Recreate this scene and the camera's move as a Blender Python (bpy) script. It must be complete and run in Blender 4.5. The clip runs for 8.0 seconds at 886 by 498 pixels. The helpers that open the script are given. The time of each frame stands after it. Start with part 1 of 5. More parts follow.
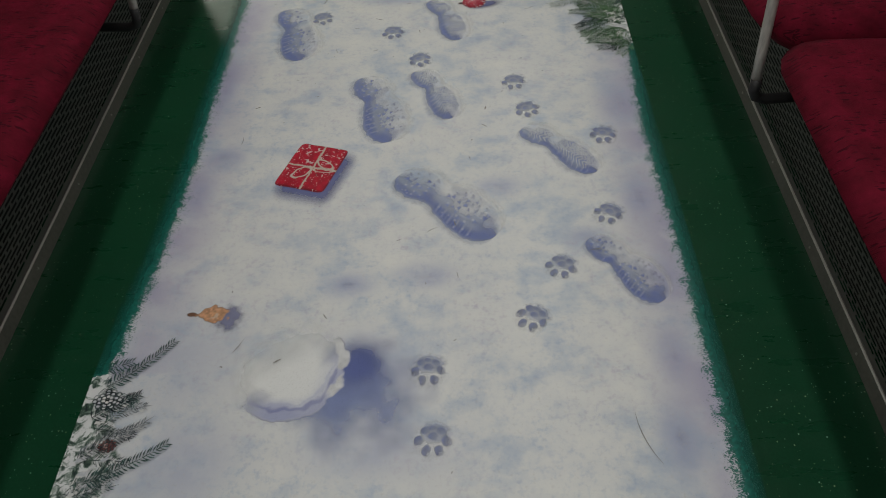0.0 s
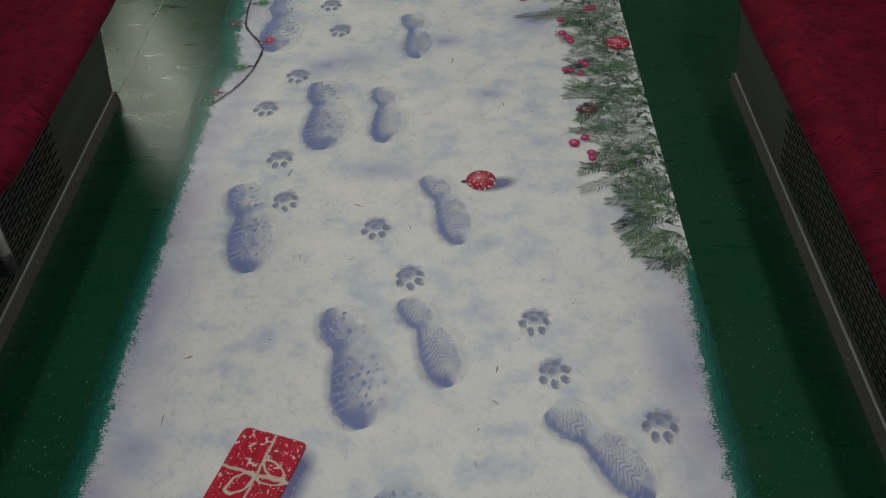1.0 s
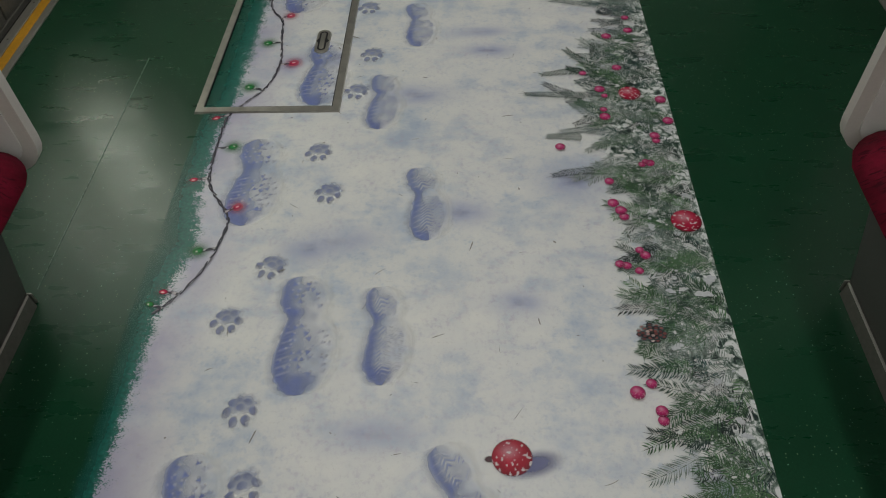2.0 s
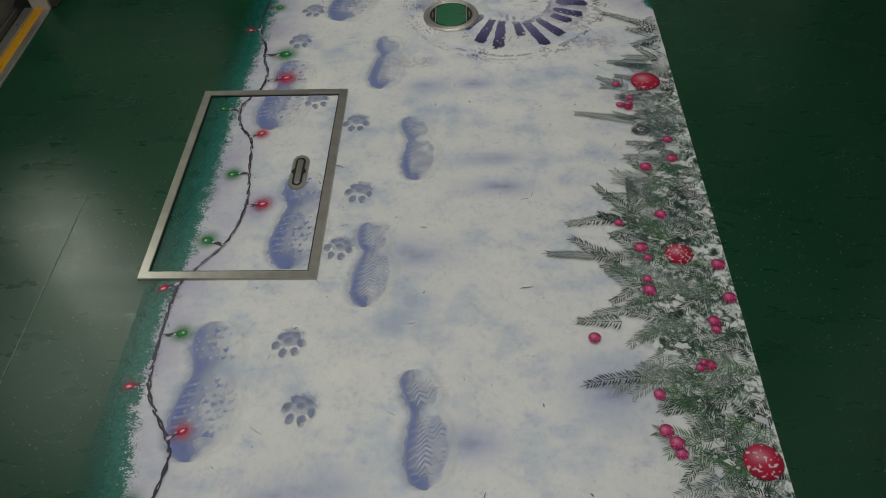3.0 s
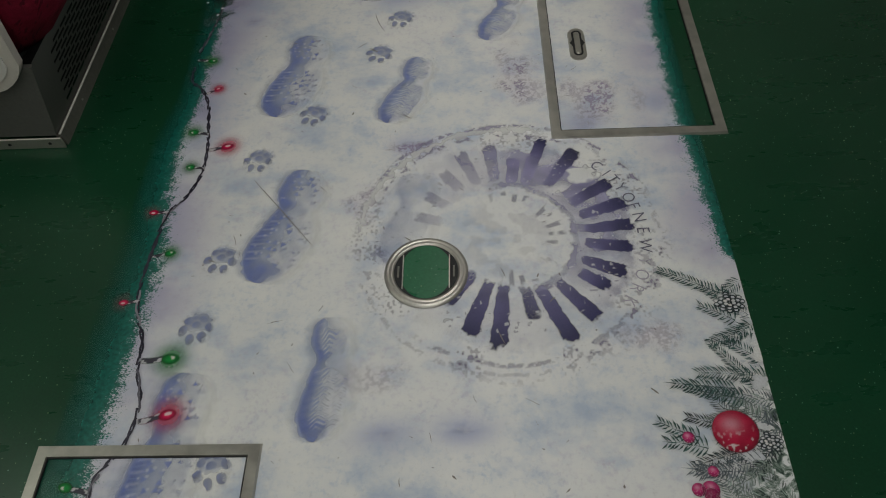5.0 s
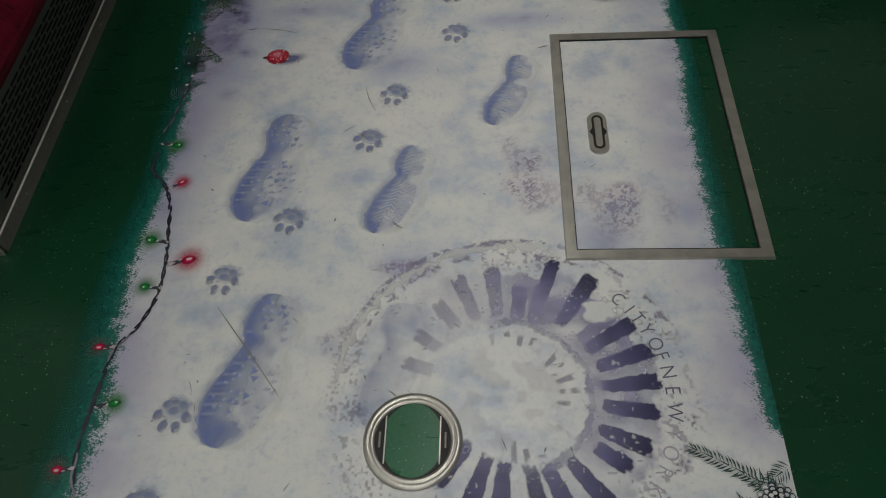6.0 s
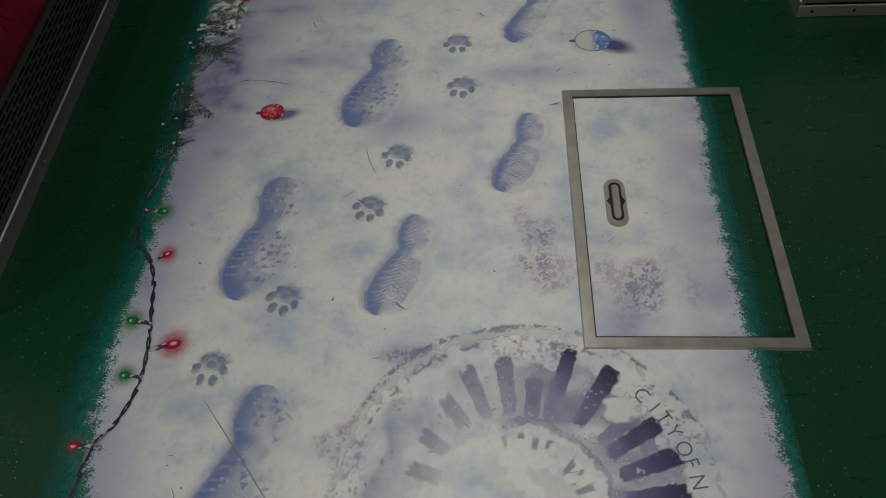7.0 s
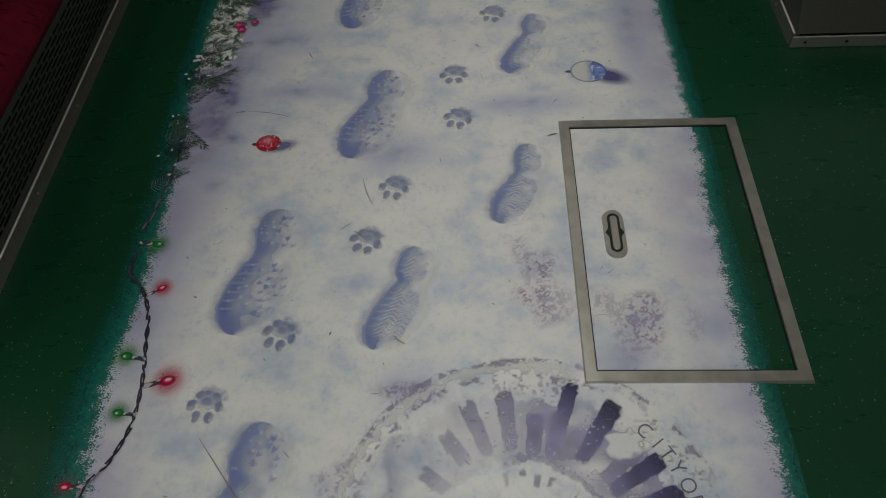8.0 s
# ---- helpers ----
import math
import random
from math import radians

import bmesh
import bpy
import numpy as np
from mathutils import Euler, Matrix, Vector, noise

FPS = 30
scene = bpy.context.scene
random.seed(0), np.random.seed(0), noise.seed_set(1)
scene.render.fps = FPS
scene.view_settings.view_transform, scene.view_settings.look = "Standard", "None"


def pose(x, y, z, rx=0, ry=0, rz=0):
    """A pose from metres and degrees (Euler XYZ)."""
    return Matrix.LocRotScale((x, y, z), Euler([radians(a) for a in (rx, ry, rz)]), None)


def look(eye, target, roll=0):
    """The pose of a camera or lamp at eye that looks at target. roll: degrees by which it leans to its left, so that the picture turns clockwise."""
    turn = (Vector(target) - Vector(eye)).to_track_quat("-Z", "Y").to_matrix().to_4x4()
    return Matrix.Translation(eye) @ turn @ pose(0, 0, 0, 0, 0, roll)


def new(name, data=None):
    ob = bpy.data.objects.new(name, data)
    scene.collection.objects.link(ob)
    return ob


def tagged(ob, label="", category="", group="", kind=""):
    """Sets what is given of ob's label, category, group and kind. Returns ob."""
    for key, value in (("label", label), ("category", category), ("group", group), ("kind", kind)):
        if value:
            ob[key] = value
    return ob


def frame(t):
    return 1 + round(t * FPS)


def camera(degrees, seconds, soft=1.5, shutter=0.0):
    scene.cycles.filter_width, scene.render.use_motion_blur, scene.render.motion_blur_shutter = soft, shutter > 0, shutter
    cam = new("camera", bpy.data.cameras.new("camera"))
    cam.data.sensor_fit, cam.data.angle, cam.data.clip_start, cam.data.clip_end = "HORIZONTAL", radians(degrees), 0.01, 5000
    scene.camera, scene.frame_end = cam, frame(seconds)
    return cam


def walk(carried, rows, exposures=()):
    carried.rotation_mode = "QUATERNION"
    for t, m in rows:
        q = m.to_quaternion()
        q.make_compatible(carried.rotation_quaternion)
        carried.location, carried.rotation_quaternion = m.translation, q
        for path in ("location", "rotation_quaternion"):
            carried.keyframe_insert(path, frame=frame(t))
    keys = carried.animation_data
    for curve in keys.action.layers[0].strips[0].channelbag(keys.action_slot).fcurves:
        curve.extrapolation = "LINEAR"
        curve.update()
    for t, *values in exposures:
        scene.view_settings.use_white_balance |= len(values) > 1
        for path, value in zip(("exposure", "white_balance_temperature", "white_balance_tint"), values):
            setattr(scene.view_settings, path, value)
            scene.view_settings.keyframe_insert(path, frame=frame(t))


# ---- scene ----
cam = camera(62.7, 8.0, 1.0)
PATH = [
    (0, (0.083, -0.007, 1.271), (0.01, 1.306, -0.236), -4.0),
    (0.5, (0.034, 0.414, 1.289), (-0.022, 1.727, -0.219), -3.1),
    (0.8, (0.020, 0.648, 1.264), (0.010, 1.966, -0.242), -1.7),
    (1, (0.07, 0.829, 1.285), (0.017, 2.137, -0.228), -2.5),
    (1.5, (0.078, 1.189, 1.275), (0.01, 2.488, -0.244), -2.7),
    (1.7, (0.062, 1.355, 1.274), (-0.009, 2.656, -0.243), -2.7),
    (2.8, (0.032, 2.077, 1.286), (-0.049, 3.365, -0.242), -3.0),
    (3, (0.033, 2.201, 1.277), (-0.051, 3.479, -0.258), -3.3),
    (3.5, (-0.003, 2.525, 1.271), (-0.081, 3.783, -0.282), -3.6),
    (4, (0.036, 2.815, 1.244), (-0.047, 4.041, -0.333), -4.3),
    (4.5, (0.092, 3.085, 1.253), (-0.004, 4.283, -0.346), -5.3),
    (5, (0.075, 3.376, 1.234), (-0.021, 4.546, -0.385), -5.2),
    (5.2, (0.071, 3.473, 1.239), (-0.034, 4.629, -0.39), -5.4),
    (6.3, (0.116, 3.873, 1.215), (-0.022, 4.968, -0.452), -6.4),
    (6.5, (0.093, 3.91, 1.211), (-0.026, 5.01, -0.455), -5.4),
    (7, (0.077, 3.982, 1.212), (-0.043, 5.096, -0.445), -5.4),
    (7.5, (0.066, 4.0, 1.211), (-0.043, 5.142, -0.428), -5.0),
    (8, (0.065, 4.004, 1.214), (-0.034, 5.17, -0.408), -4.6),
]
walk(cam, [(t, look(eye, target, roll)) for t, eye, target, roll in PATH], [(0, 0.02), (1.5, -0.02), (2.8, 0.02), (3.5, 0.0), (4.5, -0.10), (5, -0.13), (6.5, -0.15), (8, -0.14)])
# ---- light and exposure ----
world = bpy.data.worlds.new("world")
scene.world = world
world.use_nodes = True
world.node_tree.nodes["Background"].inputs[0].default_value = (0.6, 0.65, 0.7, 1)
world.node_tree.nodes["Background"].inputs[1].default_value = 0.02


def area_lamp(name, m, sx, sy, watts, colour):
    data = bpy.data.lights.new(name, "AREA")
    data.shape, data.size, data.size_y, data.energy, data.color = "RECTANGLE", sx, sy, watts, colour
    ob = new(name, data)
    ob.matrix_world = m
    return ob


LAMPS = ((-0.40, 0.6, 7.0, 1.05, 180), (0.46, 0.8, 7.4, 1.10, 180), (0.12, 6.65, 5.0, 0.58, 76))
CEIL = 2.15
for lx, ly, ll, power, spread in LAMPS:
    area_lamp("ceiling_tube_light", pose(lx, ly, CEIL - 0.035), 0.10, ll, 2.62 * ll * power, (0.985, 1.0, 0.965) if spread > 90 else (1.0, 0.985, 0.925)).data.spread = math.radians(spread)
# stand-in lamp for station light through the closed door's windows, narrowed to a pool
station = area_lamp("door_stand_in_light", look((-1.58, 3.92, 0.97), (-0.75, 2.55, 0.0)), 0.42, 0.66, 0.52, (0.98, 0.98, 0.84))
station.data.spread = math.radians(64)
# extra fill lamp added inside the door glass to brighten the vestibule floor
area_lamp("door_stand_in_light", look((-1.44, 3.72, 1.15), (-0.6, 3.72, 0.0)), 0.95, 0.60, 2.3, (0.95, 1.0, 0.88))


# ---- materials ----
def nodes_of(mat):
    mat.use_nodes = True
    nt = mat.node_tree
    return nt, nt.nodes["Principled BSDF"]


def add(nt, kind, **values):
    n = nt.nodes.new(kind)
    for k, v in values.items():
        n.inputs[k.replace("_", " ")].default_value = v
    return n


def ramp(nt, fac, stops):
    n = nt.nodes.new("ShaderNodeValToRGB")
    while len(n.color_ramp.elements) < len(stops):
        n.color_ramp.elements.new(0.5)
    for e, (p, c) in zip(n.color_ramp.elements, stops):
        e.position = p
        e.color = (*c, 1) if len(c) == 3 else c
    nt.links.new(fac, n.inputs[0])
    return n.outputs[0]


def mixed(nt, fac, a, b, how="MIX"):
    n = nt.nodes.new("ShaderNodeMix")
    n.data_type, n.blend_type = "RGBA", how
    for sock, v in ((n.inputs[0], fac), (n.inputs[6], a), (n.inputs[7], b)):
        if hasattr(v, "links"):
            nt.links.new(v, sock)
        elif isinstance(v, tuple):
            sock.default_value = (*v, 1)
        else:
            sock.default_value = v
    return n.outputs[2]


def maths(nt, how, a, b=0.0, c=0.0):
    n = nt.nodes.new("ShaderNodeMath")
    n.operation = how
    for sock, v in zip(n.inputs, (a, b, c)):
        if hasattr(v, "links"):
            nt.links.new(v, sock)
        else:
            sock.default_value = v
    return n.outputs[0]


def span(nt, v, lo, hi, a=0.0, b=1.0):
    n = nt.nodes.new("ShaderNodeMapRange")
    nt.links.new(v, n.inputs[0])
    for i, x in enumerate((lo, hi, a, b)):
        n.inputs[i + 1].default_value = x
    return n.outputs[0]


def coords(nt, scale=(1, 1, 1), turn=0.0, space="Object"):
    tc, mp = nt.nodes.new("ShaderNodeTexCoord"), nt.nodes.new("ShaderNodeMapping")
    mp.inputs["Scale"].default_value = scale
    mp.inputs["Rotation"].default_value = (0, 0, turn)
    nt.links.new(tc.outputs[space], mp.inputs[0])
    return mp.outputs[0]


def noise_of(nt, vec, scale, detail=4.0, rough=0.55, distort=0.0):
    n = add(nt, "ShaderNodeTexNoise", Scale=scale, Detail=detail, Roughness=rough, Distortion=distort)
    nt.links.new(vec, n.inputs["Vector"])
    return n.outputs[0]


def bumped(nt, bsdf, height, strength, distance=0.002):
    n = add(nt, "ShaderNodeBump", Strength=strength, Distance=distance)
    nt.links.new(height, n.inputs["Height"])
    nt.links.new(n.outputs[0], bsdf.inputs["Normal"])


def plain(name, colour, rough=0.5, metal=0.0, grain=60.0, amount=0.25, stretch=(1, 1, 1), bump=0.1):
    """A surface with fine grain and broad uneven wear."""
    mat = bpy.data.materials.new(name)
    nt, b = nodes_of(mat)
    v = coords(nt, stretch)
    fine, broad = noise_of(nt, v, grain), noise_of(nt, coords(nt), 5.0)
    k = maths(nt, "ADD", maths(nt, "MULTIPLY", fine, 0.6), maths(nt, "MULTIPLY", broad, 0.4))
    lo, hi = tuple(c * (1 - amount) for c in colour), tuple(min(1, c * (1 + amount)) for c in colour)
    nt.links.new(ramp(nt, k, [(0.3, lo), (0.7, hi)]), b.inputs["Base Color"])
    nt.links.new(span(nt, k, 0.3, 0.7, max(0.05, rough - 0.08), min(1, rough + 0.1)), b.inputs["Roughness"])
    b.inputs["Metallic"].default_value = metal
    if bump:
        bumped(nt, b, fine, bump, 0.001)
    return mat


def green_floor(name, lo, hi):
    """Dark green speckled vinyl, glossy, with scuffs and pale flecks."""
    mat = bpy.data.materials.new(name)
    nt, b = nodes_of(mat)
    v = coords(nt)
    broad, fine = noise_of(nt, v, 2.2), noise_of(nt, v, 180.0, 3)
    base = ramp(nt, maths(nt, "ADD", maths(nt, "MULTIPLY", broad, 0.5), maths(nt, "MULTIPLY", fine, 0.5)), [(0.3, lo), (0.7, hi)])
    vor = add(nt, "ShaderNodeTexVoronoi", Scale=140.0)
    nt.links.new(v, vor.inputs["Vector"])
    sep = nt.nodes.new("ShaderNodeSeparateColor")
    nt.links.new(vor.outputs["Color"], sep.inputs[0])
    chosen = maths(nt, "GREATER_THAN", sep.outputs[0], 0.50)
    size = maths(nt, "MULTIPLY", sep.outputs[1], 0.20)
    fleck = maths(nt, "MULTIPLY", chosen, maths(nt, "LESS_THAN", vor.outputs["Distance"], size))
    clump = span(nt, noise_of(nt, v, 2.6, 3), 0.34, 0.55)
    fleck = maths(nt, "MULTIPLY", fleck, maths(nt, "MULTIPLY", clump, 0.95))
    tone = mixed(nt, sep.outputs[2], (0.34, 0.42, 0.24), (0.28, 0.48, 0.36))
    nt.links.new(mixed(nt, fleck, base, tone), b.inputs["Base Color"])
    scuff = noise_of(nt, coords(nt, (1, 3, 1)), 7.0, 6)
    nt.links.new(span(nt, scuff, 0.3, 0.75, 0.25, 0.36), b.inputs["Roughness"])
    b.inputs["Specular IOR Level"].default_value = 0.5
    bumped(nt, b, noise_of(nt, v, 260.0, 2), 0.05, 0.001)
    return mat


def snow_print():
    """Printed trodden snow: cream white, blue-violet hollows, a torn turquoise border that fades out over the floor."""
    mat = bpy.data.materials.new("printed_snow_vinyl")
    nt, b = nodes_of(mat)
    v = coords(nt)
    at = {}
    for key in ("edge", "fir", "stain"):
        n = nt.nodes.new("ShaderNodeAttribute")
        n.attribute_name = key
        at[key] = n.outputs["Fac"]
    soft = noise_of(nt, coords(nt, (1, 1.15, 1)), 5.5, 5, 0.55, 0.1)
    mid = noise_of(nt, coords(nt, (0.95, 1.25, 1)), 14.0, 5, 0.58, 0.1)
    fine = noise_of(nt, v, 130.0, 4, 0.6)
    tone = maths(nt, "ADD", maths(nt, "MULTIPLY", soft, 0.55), maths(nt, "MULTIPLY", mid, 0.45))
    snow = ramp(nt, tone, [(0.34, (0.46, 0.53, 0.64)), (0.42, (0.60, 0.64, 0.69)), (0.50, (0.74, 0.745, 0.74)), (0.66, (0.82, 0.81, 0.775))])
    hollow = maths(nt, "MULTIPLY", at["stain"], span(nt, mid, 0.33, 0.60, 0.38, 1.0))
    snow = mixed(nt, hollow, snow, mixed(nt, span(nt, at["stain"], 0.72, 0.98), (0.27, 0.32, 0.53), (0.145, 0.135, 0.30)))
    rim = maths(nt, "MULTIPLY", span(nt, at["edge"], 0.02, 0.14, 1.0, 0.0), span(nt, soft, 0.36, 0.58, 0.15, 0.85))
    snow = mixed(nt, rim, snow, (0.42, 0.40, 0.55))
    hue = noise_of(nt, v, 3.1, 3)
    grit = noise_of(nt, v, 70.0, 6, 0.68)
    snow = mixed(nt, maths(nt, "MULTIPLY", span(nt, grit, 0.50, 0.64, 0.0, 0.48), span(nt, mid, 0.35, 0.62, 1.0, 0.15)), snow, mixed(nt, span(nt, hue, 0.44, 0.56), (0.36, 0.46, 0.60), (0.50, 0.44, 0.55)))
    snow = mixed(nt, span(nt, fine, 0.58, 0.72, 0.0, 0.32), snow, (0.52, 0.50, 0.48))
    # under the fir boughs: a thicket of dark and frosted tones
    thick = ramp(nt, noise_of(nt, v, 48.0, 5, 0.62, 0.8), [(0.35, (0.012, 0.026, 0.028)), (0.42, (0.07, 0.12, 0.09)), (0.48, (0.32, 0.38, 0.34)), (0.54, (0.78, 0.79, 0.79))])
    fuzzy = maths(nt, "ADD", at["fir"], maths(nt, "MULTIPLY", maths(nt, "SUBTRACT", mid, 0.5), 1.2))
    snow = mixed(nt, span(nt, fuzzy, 0.45, 0.62), snow, thick)
    # torn border
    ragged = maths(nt, "ADD", maths(nt, "MULTIPLY", maths(nt, "SUBTRACT", noise_of(nt, v, 40.0, 4), 0.5), 0.065), maths(nt, "MULTIPLY", maths(nt, "SUBTRACT", noise_of(nt, coords(nt, (1, 1.6, 1), 0.5), 240.0, 4, 0.72), 0.5), 0.135))
    e = maths(nt, "ADD", at["edge"], ragged)
    teal = ramp(nt, fine, [(0.35, (0.004, 0.090, 0.070)), (0.65, (0.013, 0.172, 0.132))])
    colour = mixed(nt, span(nt, e, -0.004, 0.004), teal, snow)
    nt.links.new(colour, b.inputs["Base Color"])
    nt.links.new(span(nt, soft, 0.3, 0.7, 0.34, 0.46), b.inputs["Roughness"])
    bumped(nt, b, fine, 0.06, 0.001)
    clear, out = nt.nodes.new("ShaderNodeBsdfTransparent"), nt.nodes["Material Output"]
    mx = nt.nodes.new("ShaderNodeMixShader")
    fade = maths(nt, "ADD", at["edge"], maths(nt, "MULTIPLY", maths(nt, "SUBTRACT", noise_of(nt, v, 30.0, 3), 0.5), 0.03))
    nt.links.new(span(nt, fade, -0.105, -0.024), mx.inputs[0])
    nt.links.new(clear.outputs[0], mx.inputs[1])
    nt.links.new(b.outputs[0], mx.inputs[2])
    nt.links.new(mx.outputs[0], out.inputs["Surface"])
    return mat


def ink_print():
    """Printed vinyl ink: colour and cover come from the artwork, with the grain of the vinyl."""
    mat = bpy.data.materials.new("printed_ink")
    nt, b = nodes_of(mat)
    n = nt.nodes.new("ShaderNodeAttribute")
    n.attribute_name = "ink"
    speckle = noise_of(nt, coords(nt), 240.0, 5, 0.65)
    grain = ramp(nt, speckle, [(0.36, (0.86, 0.86, 0.87)), (0.60, (1.0, 1.0, 1.0))])
    nt.links.new(mixed(nt, 1.0, n.outputs["Color"], grain, "MULTIPLY"), b.inputs["Base Color"])
    b.inputs["Roughness"].default_value = 0.45
    b.inputs["Specular IOR Level"].default_value = 0.3
    clear, mx = nt.nodes.new("ShaderNodeBsdfTransparent"), nt.nodes.new("ShaderNodeMixShader")
    nt.links.new(maths(nt, "MULTIPLY", n.outputs["Alpha"], span(nt, speckle, 0.50, 0.70, 1.0, 0.72)), mx.inputs[0])
    nt.links.new(clear.outputs[0], mx.inputs[1])
    nt.links.new(b.outputs[0], mx.inputs[2])
    nt.links.new(mx.outputs[0], nt.nodes["Material Output"].inputs["Surface"])
    return mat


def island_print(name, stops, rough=0.42):
    """Printed needles or snow crumbs, each its own shade."""
    mat = bpy.data.materials.new(name)
    nt, b = nodes_of(mat)
    g = nt.nodes.new("ShaderNodeNewGeometry")
    c = ramp(nt, g.outputs["Random Per Island"], stops)
    grain = ramp(nt, noise_of(nt, coords(nt), 300.0, 3), [(0.3, (0.8, 0.8, 0.8)), (0.7, (1.0, 1.0, 1.0))])
    nt.links.new(mixed(nt, 1.0, c, grain, "MULTIPLY"), b.inputs["Base Color"])
    b.inputs["Roughness"].default_value = rough
    return mat


def red_moquette():
    """Deep red woven seat plush with small darker ticks."""
    mat = bpy.data.materials.new("red_moquette")
    nt, b = nodes_of(mat)
    v = coords(nt)
    tick = maths(nt, "MULTIPLY", span(nt, noise_of(nt, coords(nt, (60, 210, 1)), 1.0, 1), 0.60, 0.65), span(nt, noise_of(nt, v, 18.0, 2), 0.40, 0.50))
    nap = noise_of(nt, v, 16.0, 7, 0.7)
    weave = noise_of(nt, v, 700.0, 2)
    base = ramp(nt, nap, [(0.30, (0.070, 0.0028, 0.0090)), (0.50, (0.115, 0.0042, 0.0150)), (0.70, (0.175, 0.006, 0.024))])
    base = mixed(nt, maths(nt, "MULTIPLY", tick, 0.75), base, (0.030, 0.002, 0.006))
    nt.links.new(base, b.inputs["Base Color"])
    b.inputs["Roughness"].default_value = 0.85
    b.inputs["Specular IOR Level"].default_value = 0.12
    bumped(nt, b, maths(nt, "SUBTRACT", weave, tick), 0.5, 0.0015)
    return mat


def glowing(name, colour, strength):
    mat = bpy.data.materials.new(name)
    nt, b = nodes_of(mat)
    b.inputs["Base Color"].default_value = (*colour, 1)
    b.inputs["Emission Color"].default_value = (*colour, 1)
    b.inputs["Emission Strength"].default_value = strength
    return mat


GREEN = green_floor("green_speckled_vinyl", (0.0035, 0.038, 0.0155), (0.008, 0.066, 0.028))
# weld rod kept paler than the floor, the ridge's highlight is in its colour
SEAM = plain("green_weld_highlight", (0.11, 0.19, 0.14), 0.3, 0.0, 90.0, 0.3)
SNOW = snow_print()
INK = ink_print()
NEEDLE_TEAL = island_print("printed_needles_teal", [(0.0, (0.007, 0.026, 0.028)), (0.45, (0.032, 0.088, 0.080)), (0.8, (0.115, 0.215, 0.185)), (1.0, (0.40, 0.50, 0.47))])
NEEDLE_GREEN = island_print("printed_needles_green", [(0.0, (0.007, 0.028, 0.014)), (0.45, (0.034, 0.098, 0.042)), (0.8, (0.115, 0.235, 0.105)), (1.0, (0.38, 0.49, 0.37))])
NEEDLE_DARK = island_print("printed_needles_dark", [(0.0, (0.006, 0.010, 0.020)), (0.5, (0.025, 0.045, 0.050)), (0.85, (0.09, 0.12, 0.12)), (1.0, (0.55, 0.58, 0.58))])
NEEDLE_FROST = island_print("printed_needles_frosted", [(0.0, (0.06, 0.075, 0.085)), (0.4, (0.26, 0.29, 0.31)), (0.8, (0.55, 0.56, 0.58)), (1.0, (0.74, 0.74, 0.74))])
CRUMB = island_print("printed_snow_crumbs", [(0.0, (0.62, 0.64, 0.68)), (1.0, (0.82, 0.82, 0.80))])
WIRE = island_print("printed_wire", [(0.0, (0.020, 0.018, 0.035)), (0.75, (0.06, 0.055, 0.08)), (1.0, (0.30, 0.29, 0.33))])
STEEL = plain("brushed_steel", (0.52, 0.50, 0.455), 0.36, 0.8, 200.0, 0.12, (1, 0.25, 1), 0.05)
# pale, barely metallic, so the colour itself draws the skirting's highlight line
BRIGHT = plain("steel_edge_highlight", (0.62, 0.60, 0.55), 0.38, 0.3, 120.0, 0.10, (1, 0.1, 1), 0.0)
STEEL_DULL = plain("dull_steel", (0.22, 0.215, 0.19), 0.42, 0.5, 90.0, 0.22)
STEEL_WORN = plain("trodden_steel", (0.47, 0.455, 0.405), 0.35, 0.75, 34.0, 0.22, (1, 1, 1), 0.08)
PANEL_GREY = plain("grey_painted_steel", (0.105, 0.105, 0.095), 0.42, 0.1, 160.0, 0.18)
SATIN = plain("satin_worn_tube", (0.42, 0.40, 0.37), 0.45, 0.35, 160.0, 0.3, (1, 1, 0.08), 0.1)
RUBBER = plain("black_rubber", (0.012, 0.012, 0.013), 0.6, 0.0, 120.0, 0.3)
# near-black that stands in for shade behind the heater slots
DARK = plain("slot_shade_black", (0.006, 0.006, 0.006), 0.8, 0.0, 60.0, 0.2)
CREAM = plain("cream_laminate", (0.52, 0.49, 0.44), 0.38, 0.0, 220.0, 0.06)
WHITE = plain("white_laminate", (0.60, 0.59, 0.55), 0.32, 0.0, 220.0, 0.06)
BROWN = plain("brown_kick_plate", (0.075, 0.062, 0.050), 0.45, 0.2, 120.0, 0.25)
YELLOW = plain("yellow_warning_strip", (0.62, 0.30, 0.015), 0.5, 0.0, 90.0, 0.2)
GLASS_DARK = plain("dark_window_glass", (0.01, 0.011, 0.012), 0.06, 0.0, 20.0, 0.1, bump=0)
MOQUETTE = red_moquette()
DIFFUSER = glowing("lamp_diffuser", (1.0, 0.97, 0.9), 1.0)


# ---- building helpers ----
def mesh_object(name, bm, material, parent=None, label="", smooth=False):
    me = bpy.data.meshes.new(name)
    bm.to_mesh(me)
    bm.free()
    for m in (material if isinstance(material, (list, tuple)) else [material]):
        me.materials.append(m)
    if smooth:
        me.polygons.foreach_set("use_smooth", [True] * len(me.polygons))
    ob = new(name, me)
    ob.parent = parent
    return tagged(ob, label)


def part(name, bm, material, parent, label="", smooth=False):
    return mesh_object(name, bm, material, parent, label, smooth)


